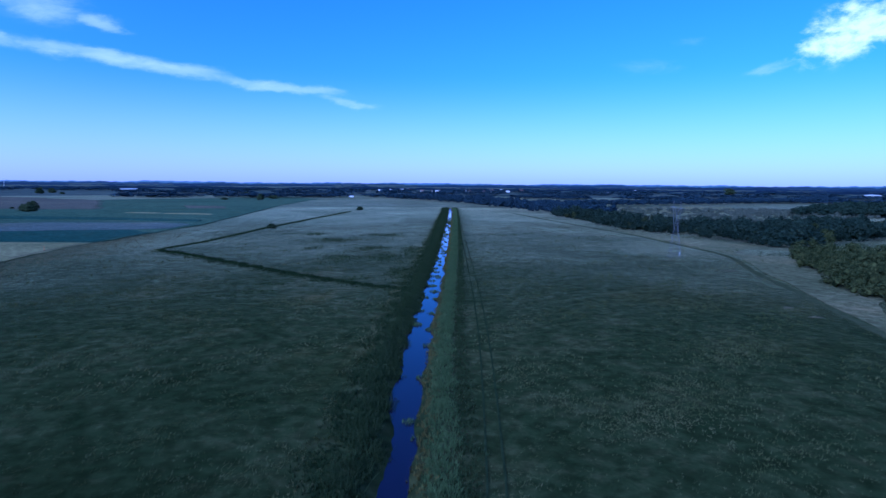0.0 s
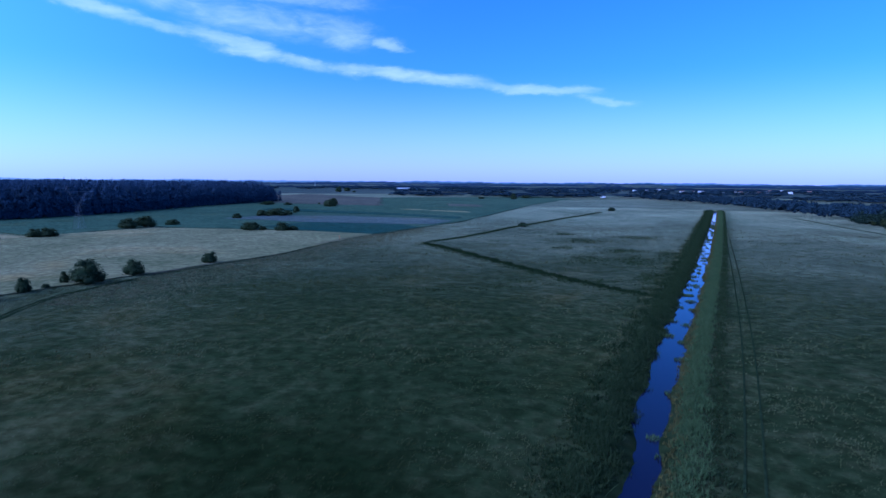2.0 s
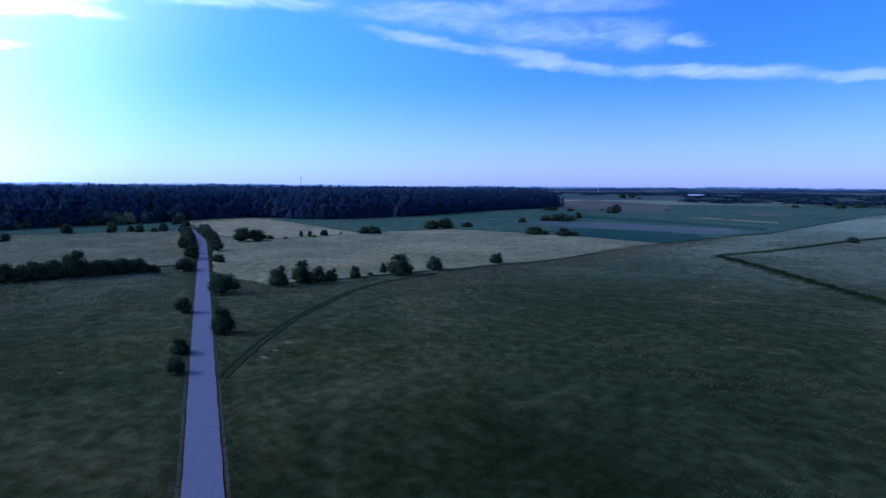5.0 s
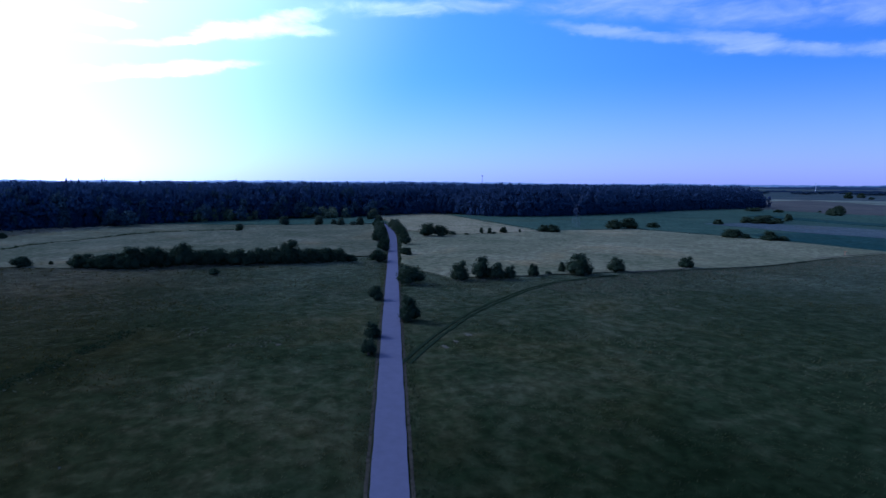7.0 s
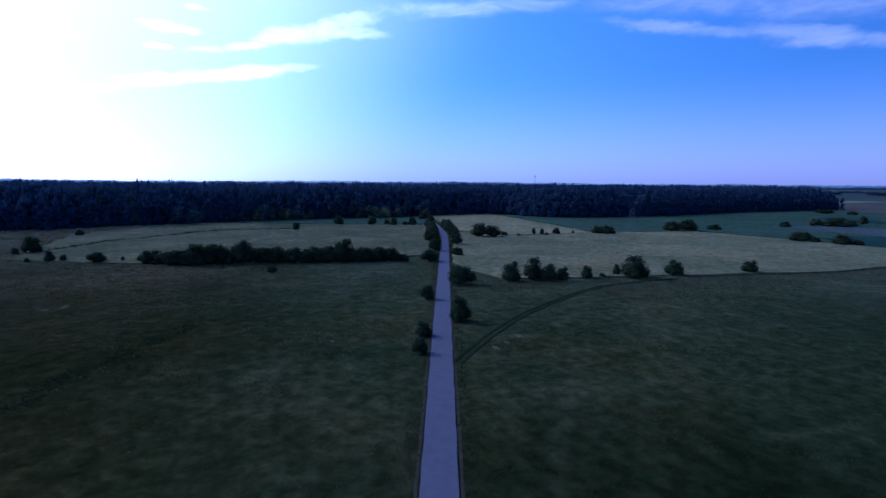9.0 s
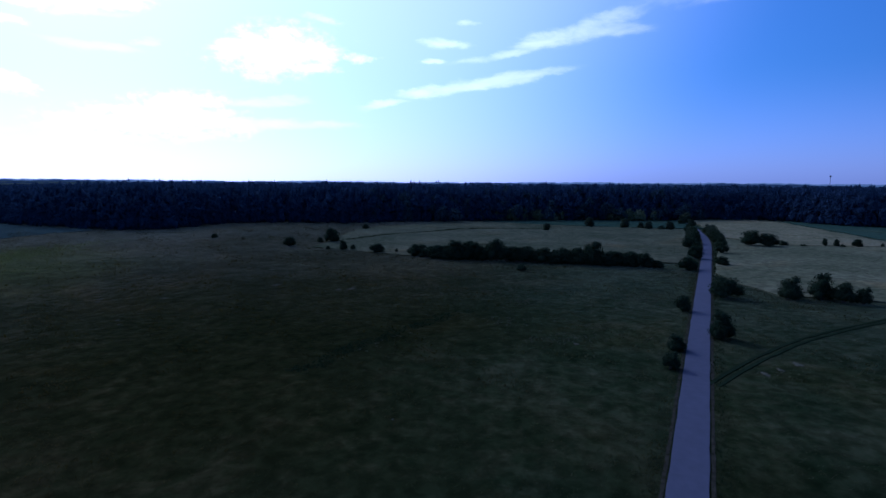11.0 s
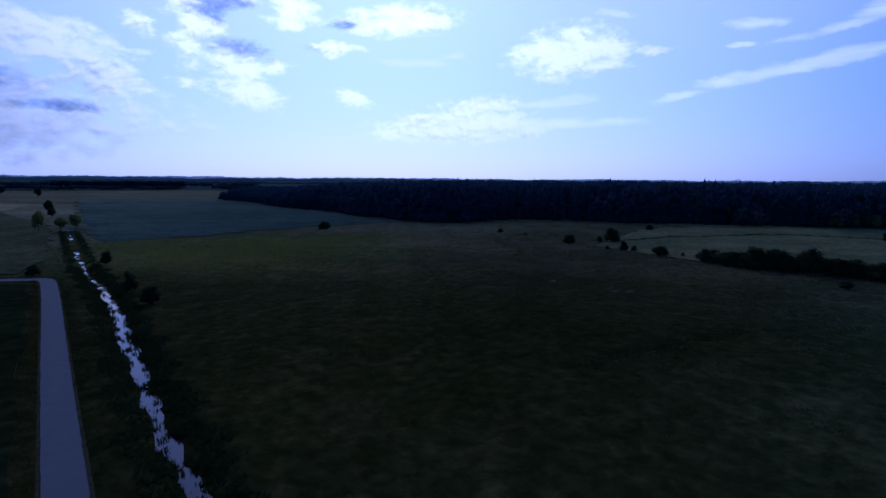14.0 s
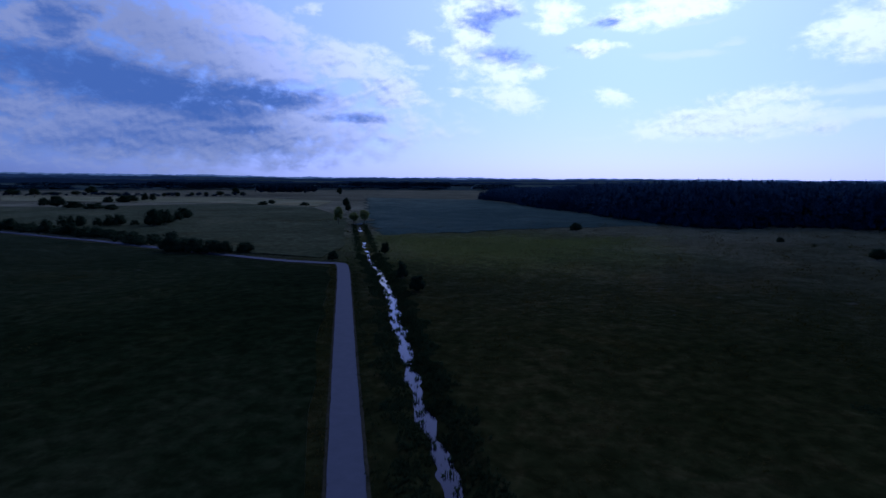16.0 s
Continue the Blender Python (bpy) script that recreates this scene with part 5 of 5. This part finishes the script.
blades("dry_grass", xy, np.full(len(xy), 0.34), np.full(len(xy), 0.09), 4, (0.2, 0.1), DRY_STALK, "loose streaks of drier stalks in the meadow", "grass", 68)
xy = patches([(-142, 84, 6, 12), (-137, 96, 5, 12), (-133, 109, 5, 12), (-129, 121, 5, 10), (-127, 136, 4, 12), (-127, 153, 4, 12)], 69, 1.3)
blades("dry_grass", xy, np.full(len(xy), 0.34), np.full(len(xy), 0.09), 4, (0.2, 0.1), DRY_STALK, "loose streaks of drier stalks near the field track", "grass", 70)
xy = patches([(-94, -27, 5, 4), (-98, -22, 5, 6), (-84, -9, 4, 4), (-81, -6, 4, 3), (-88, -16, 5, 4)], 71, 2.2)
blades("rusty_sedge", xy, np.full(len(xy), 0.36), np.full(len(xy), 0.06), 4, (0.2, 0.1), RUST, "brownish patches of sedge in the meadow", "grass", 72)


def mound(x, y, wide, high, seed):
    """Blades of a clump of water plants standing in the river."""
    rng = np.random.RandomState(seed)
    k = int(wide * wide * 9)
    a, r = rng.uniform(0, 6.28, k), np.sqrt(rng.uniform(0, 1, k)) * wide * 0.5
    h = high * (1.15 - r / wide)
    root = np.stack([x + np.cos(a) * r, y + np.sin(a) * r, np.full(k, WATER_Z - 0.1)], 1)
    b = rng.uniform(0, 6.28, k)
    side = np.stack([np.cos(b), np.sin(b), 0 * b], 1) * 0.11
    tip = root + np.stack([rng.normal(0, 0.2, k), rng.normal(0, 0.2, k), h], 1)
    return np.stack([root - side, root + side, tip], 1).reshape(-1, 3)


clumps = []
for i, (x, y, w) in enumerate([(-2.9, 88, 2.2), (-2.6, 106, 2.0), (-2.3, 118, 2.4), (-2.5, 133, 2.0), (-1.6, 150, 2.0), (-5.4, 122, 2.6), (-5.2, 136, 2.0), (-4.2, 71, 1.8), (-2.8, 66, 1.6), (-1.3, 185, 1.8), (-3.6, 200, 1.8),
                               (-1.0, 215, 1.8), (-2.4, 228, 1.6), (0.7, 260, 2.0), (-0.8, 275, 1.8), (1.6, 300, 1.8), (0.4, 318, 1.8), (2.6, 345, 2.0), (1.6, 370, 1.8), (3.9, 400, 1.8),
                               (-29.0, -70, 1.4), (-33.6, -82, 1.5), (-36.8, -98, 1.6), (-40.6, -106, 2.2), (-46.8, -124, 1.6), (-50.0, -143, 2.0), (-53.8, -150, 1.8), (-57.5, -168, 2.4), (-60.0, -176, 2.4),
                               (-62.5, -190, 2.6), (-65.2, -199, 2.2), (-70.5, -222, 2.6), (-76, -243, 2.4), (-82, -262, 2.6), (-88, -285, 2.6), (-94, -306, 2.4), (-99, -326, 2.4)]):
    clumps.append(mound(x, y, w, 0.75, 500 + i))
south_line, south_way = along(SOUTH, 3.2)
wr = np.random.RandomState(71)
for i, ((x, y), (u, v)) in enumerate(zip(south_line, south_way)):
    if -40 > y > -215:
        off = wr.uniform(-1.3, 1.3)
        clumps.append(mound(x + v * off, y - u * off, wr.uniform(0.7, 1.7), 0.7, 600 + i))
north_line, north_way = along(NORTH[::-1], 9.0)
for i, ((x, y), (u, v)) in enumerate(zip(north_line, north_way)):
    if 150 < y < 520:
        off = wr.uniform(-1.6, 1.6)
        clumps.append(mound(x + v * off, y - u * off, wr.uniform(1.4, 3.2), 0.7, 800 + i))
clumps = np.concatenate(clumps)
ob = new("water_plants", mesh_of("water_plants", clumps, np.arange(len(clumps)).reshape(-1, 3), REED))
tagged(ob, "clumps of green water plants standing in the river", "water plants", kind="stuff")


# ---- pylons, buildings and small far things ----
def bar(bm, a, b, thick):
    limb(bm, a, b, thick, thick, 4)


def pylon(x, y, turn, high):
    """A lattice pylon with a forked head: legs, bracing, fork, cross arm, insulators."""
    k = high / 26.0
    top = new("pylon")
    top.matrix_world = pose(x, y, float(lie([(x, y)])[0]) - 0.1, 0, 0, turn) @ Matrix.Scale(k, 4)
    tagged(top, "tall grey lattice power pylon with a forked head", "pylon", "power pylons")
    foot, waist = 2.4, 0.8
    for sx, sy in ((1, 1), (1, -1), (-1, 1), (-1, -1)):
        bm = bmesh.new()
        bar(bm, (sx * foot, sy * foot, 0), (sx * waist, sy * waist, 14), 0.05)
        part("leg", bm, STEEL, top)
    bm = bmesh.new()
    zs = np.linspace(0, 14, 7)
    for z0, z1 in zip(zs[:-1], zs[1:]):
        w0, w1 = (foot + (waist - foot) * z / 14 for z in (z0, z1))
        for s in (1, -1):
            bar(bm, (-w0, s * w0, z0), (w1, s * w1, z1), 0.02)
            bar(bm, (w0, s * w0, z0), (-w1, s * w1, z1), 0.02)
            bar(bm, (s * w0, -w0, z0), (s * w1, w1, z1), 0.02)
            bar(bm, (s * w0, w0, z0), (s * w1, -w1, z1), 0.02)
    part("bracing", bm, STEEL, top)
    for s in (1, -1):
        bm = bmesh.new()
        for sx in (waist, -waist):
            bar(bm, (sx, s * waist, 14), (sx * 0.6, s * 5.6, 23), 0.045)
            bar(bm, (sx, s * 0.1, 14), (sx * 0.6, s * 4.4, 23), 0.045)
        for j in range(6):
            u, v = j / 6, (j + 1) / 6
            bar(bm, (0.6, s * (waist + 4.8 * u), 14 + 9 * u), (-0.6, s * (0.1 + 4.3 * v), 14 + 9 * v), 0.02)
        part("fork_arm", bm, STEEL, top)
        bm = bmesh.new()
        bar(bm, (0, s * 5.0, 23), (0, s * 6.2, 26), 0.045)
        bar(bm, (0, s * 7.4, 23.2), (0, s * 6.2, 26), 0.08)
        part("peak", bm, STEEL, top)
    bm = bmesh.new()
    for sx, z in ((0.5, 22.8), (-0.5, 22.8), (0, 23.6)):
        bar(bm, (sx, -10.5, 22.9), (sx, 10.5, 22.9) if z < 23 else (sx, 10.5, 23.0), 0.045)
    for j in range(20):
        yy = -10.5 + j * 1.05
        bar(bm, (0.5, yy, 22.9), (-0.5, yy + 1.05, 22.9), 0.02)
    arm = part("cross_arm", bm, STEEL, top)
    for yy in (-10, 0, 10):
        bm = bmesh.new()
        limb(bm, (0, yy, 22.8), (0, yy, 20.6), 0.12, 0.12, 6)
        part("insulator", bm, DARK_GLASS, arm, "dark hanging insulator string")
    return top


pylon(98.5, 238, -9, 23.8)
pylon(-339, 213, 3, 26)


def block(bm, x0, x1, y0, y1, z0, z1):
    v = [bm.verts.new((x, y, z)) for x in (x0, x1) for y in (y0, y1) for z in (z0, z1)]
    for f in ((0, 1, 3, 2), (4, 6, 7, 5), (0, 4, 5, 1), (2, 3, 7, 6), (0, 2, 6, 4), (1, 5, 7, 3)):
        bm.faces.new([v[i] for i in f])


def gable(bm, x0, x1, y0, y1, z0, z1, over=0.5):
    """A pitched roof with thickness, its ridge along x."""
    x0, x1, y0, y1, m = x0 - over, x1 + over, y0 - over, y1 + over, (y0 + y1) / 2
    a = [bm.verts.new(c) for c in ((x0, y0, z0), (x0, m, z1), (x0, y1, z0), (x1, y0, z0), (x1, m, z1), (x1, y1, z0))]
    for f in ((0, 2, 1), (3, 4, 5), (0, 1, 4, 3), (1, 2, 5, 4), (0, 3, 5, 2)):
        bm.faces.new([a[i] for i in f])


def house(long, deep, high, roof, label, roof_mat, doors=0, category="house", name="house", windows=4):
    """A plain building with gable roof, windows or gates in its long sides."""
    top = new(name)
    bm = bmesh.new()
    block(bm, -long / 2, long / 2, -deep / 2, deep / 2, -1, high)
    part("wall", bm, WHITE, top)
    bm = bmesh.new()
    gable(bm, -long / 2, long / 2, -deep / 2, deep / 2, high + 0.004, high + roof)
    part("roof", bm, roof_mat, top)
    for s in (1, -1):
        for i in range(windows):
            bm = bmesh.new()
            x = long * ((i + 0.5) / windows - 0.5)
            block(bm, x - 0.7, x + 0.7, s * deep / 2 - 0.06, s * deep / 2 + 0.04, high * 0.35, high * 0.7)
            part("window", bm, DARK_GLASS, top)
        for i in range(doors):
            bm = bmesh.new()
            x = long * ((i + 0.5) / doors - 0.5)
            w = long / doors * 0.32
            block(bm, x - w, x + w, s * deep / 2 - 0.1, s * deep / 2 + 0.05, 0, high * 0.62)
            part("gate", bm, DARK_GLASS, top)
    return tagged(top, label, category)


def set_down(ob, x, y, turn):
    ob.matrix_world = pose(x, y, float(lie([(x, y)])[0]), 0, 0, turn)


set_down(house(44, 22, 10, 1.2, "large white farm hall with dark gates", GREY_ROOF, 3, "hall", "farm_hall", 0), -911, 1640, 29)
set_down(house(10, 6, 2.8, 1, "small white shed at the meadow's end", GREY_ROOF, 0, "shed", "shed", 2), -202, 1241, 10)
set_down(house(38, 14, 4.2, 1, "long low white farm building", GREY_ROOF, 0, "farm building", "farm_building", 6), -816, -1486, 0)
set_down(house(30, 12, 5, 2, "pale farm building among trees", GREY_ROOF, 0, "farm building", "farm_building", 5), -747, -1682, 0)
first = [house(14, 9, 5.5, 3.4, "white village house with a dark tiled roof", ROOF), house(18, 10, 8.5, 3, "tall white village house", GREY_ROOF, 0, "house", "house", 5)]
hr = random.Random(12)
for i in range(30):
    a = 7.5 - i * 0.62 + hr.uniform(-0.5, 0.5) - (8 if i > 24 else 0)
    d = hr.uniform(1850, 2700)
    b = bearing(a)
    k = hr.uniform(0.6, 1.0)
    tagged(copy_thing(first[i % 2], pose(b.x * d, b.y * d, 0, 0, 0, hr.uniform(0, 180)) @ Matrix.Scale(k, 4)), group="village houses")
for k in first:
    for o in (*k.children_recursive, k):
        bpy.data.objects.remove(o)


def thin_post(name, x, y, high, wide, mat, label, category):
    top = new(name)
    bm = bmesh.new()
    limb(bm, (0, 0, -0.3), (0, 0, high), wide, wide * 0.7, 8)
    part("post", bm, mat, top)
    bm = bmesh.new()
    block(bm, -wide * 5, wide * 5, -wide, wide, high * 0.93, high * 0.96)
    part("crossbar", bm, mat, top)
    set_down(top, x, y, 30)
    return tagged(top, label, category)


thin_post("pole", 186, 293, 5.6, 0.14, CONCRETE, "pale concrete pole at the edge of the wood", "pole")
b = bearing(67.2) * 1300
thin_post("radio_mast", b.x, b.y, 50, 0.5, STEEL, "slim radio mast above the forest", "mast")
b = bearing(37.8) * 3000
thin_post("chimney", b.x, b.y, 40, 0.7, WHITE, "slim pale chimney on the horizon", "chimney")


def culvert():
    """Concrete culvert head where the river's open stretch ends."""
    top = new("culvert")
    bm = bmesh.new()
    block(bm, -2.6, 2.6, -0.4, 0.4, -1.6, 0.3)
    part("headwall", bm, CONCRETE, top)
    bm = bmesh.new()
    block(bm, -2.8, 2.8, -0.6, 0.6, 0.3, 0.5)
    part("coping", bm, CONCRETE, top)
    top.matrix_world = pose(-106, -353, 0, 0, 0, 15)
    return tagged(top, "weathered concrete culvert head across the river", "culvert")


culvert()


# strips of the far fields
bank("dark_sedge", [(-262, -112), (-284, -103), (-313, -95), (-324, -81), (-368, -58), (-372, -10)], -1.2, 1.2, 2.0, 0.8, 0.2, SEDGE, "dark overgrown furrow across the dry field", 412, 5, 0.8)
set_down(house(120, 40, 7, 2, "long white greenhouse hall far off", GREY_ROOF, 0, "hall", "greenhouse", 10), 1290, 1700, 55)
put_tree = plant("tree", 71, LEAF, "large round dark tree standing out on the horizon", "tree", tall=True)
put_tree.matrix_world = pose(760, 1500, float(lie([(760, 1500)])[0]) - 0.2, 0, 0, 40) @ Matrix.Diagonal((34, 34, 24, 1))
thin_post("marker_post", -172.0, 242.0, 2.0, 0.14, PAINT_ORANGE, "weathered orange marker post beside the field track", "marker post")
thin_post("marker_post", 104.0, 246.0, 0.9, 0.14, WHITE, "short white marker post at a pylon's foot", "marker post")
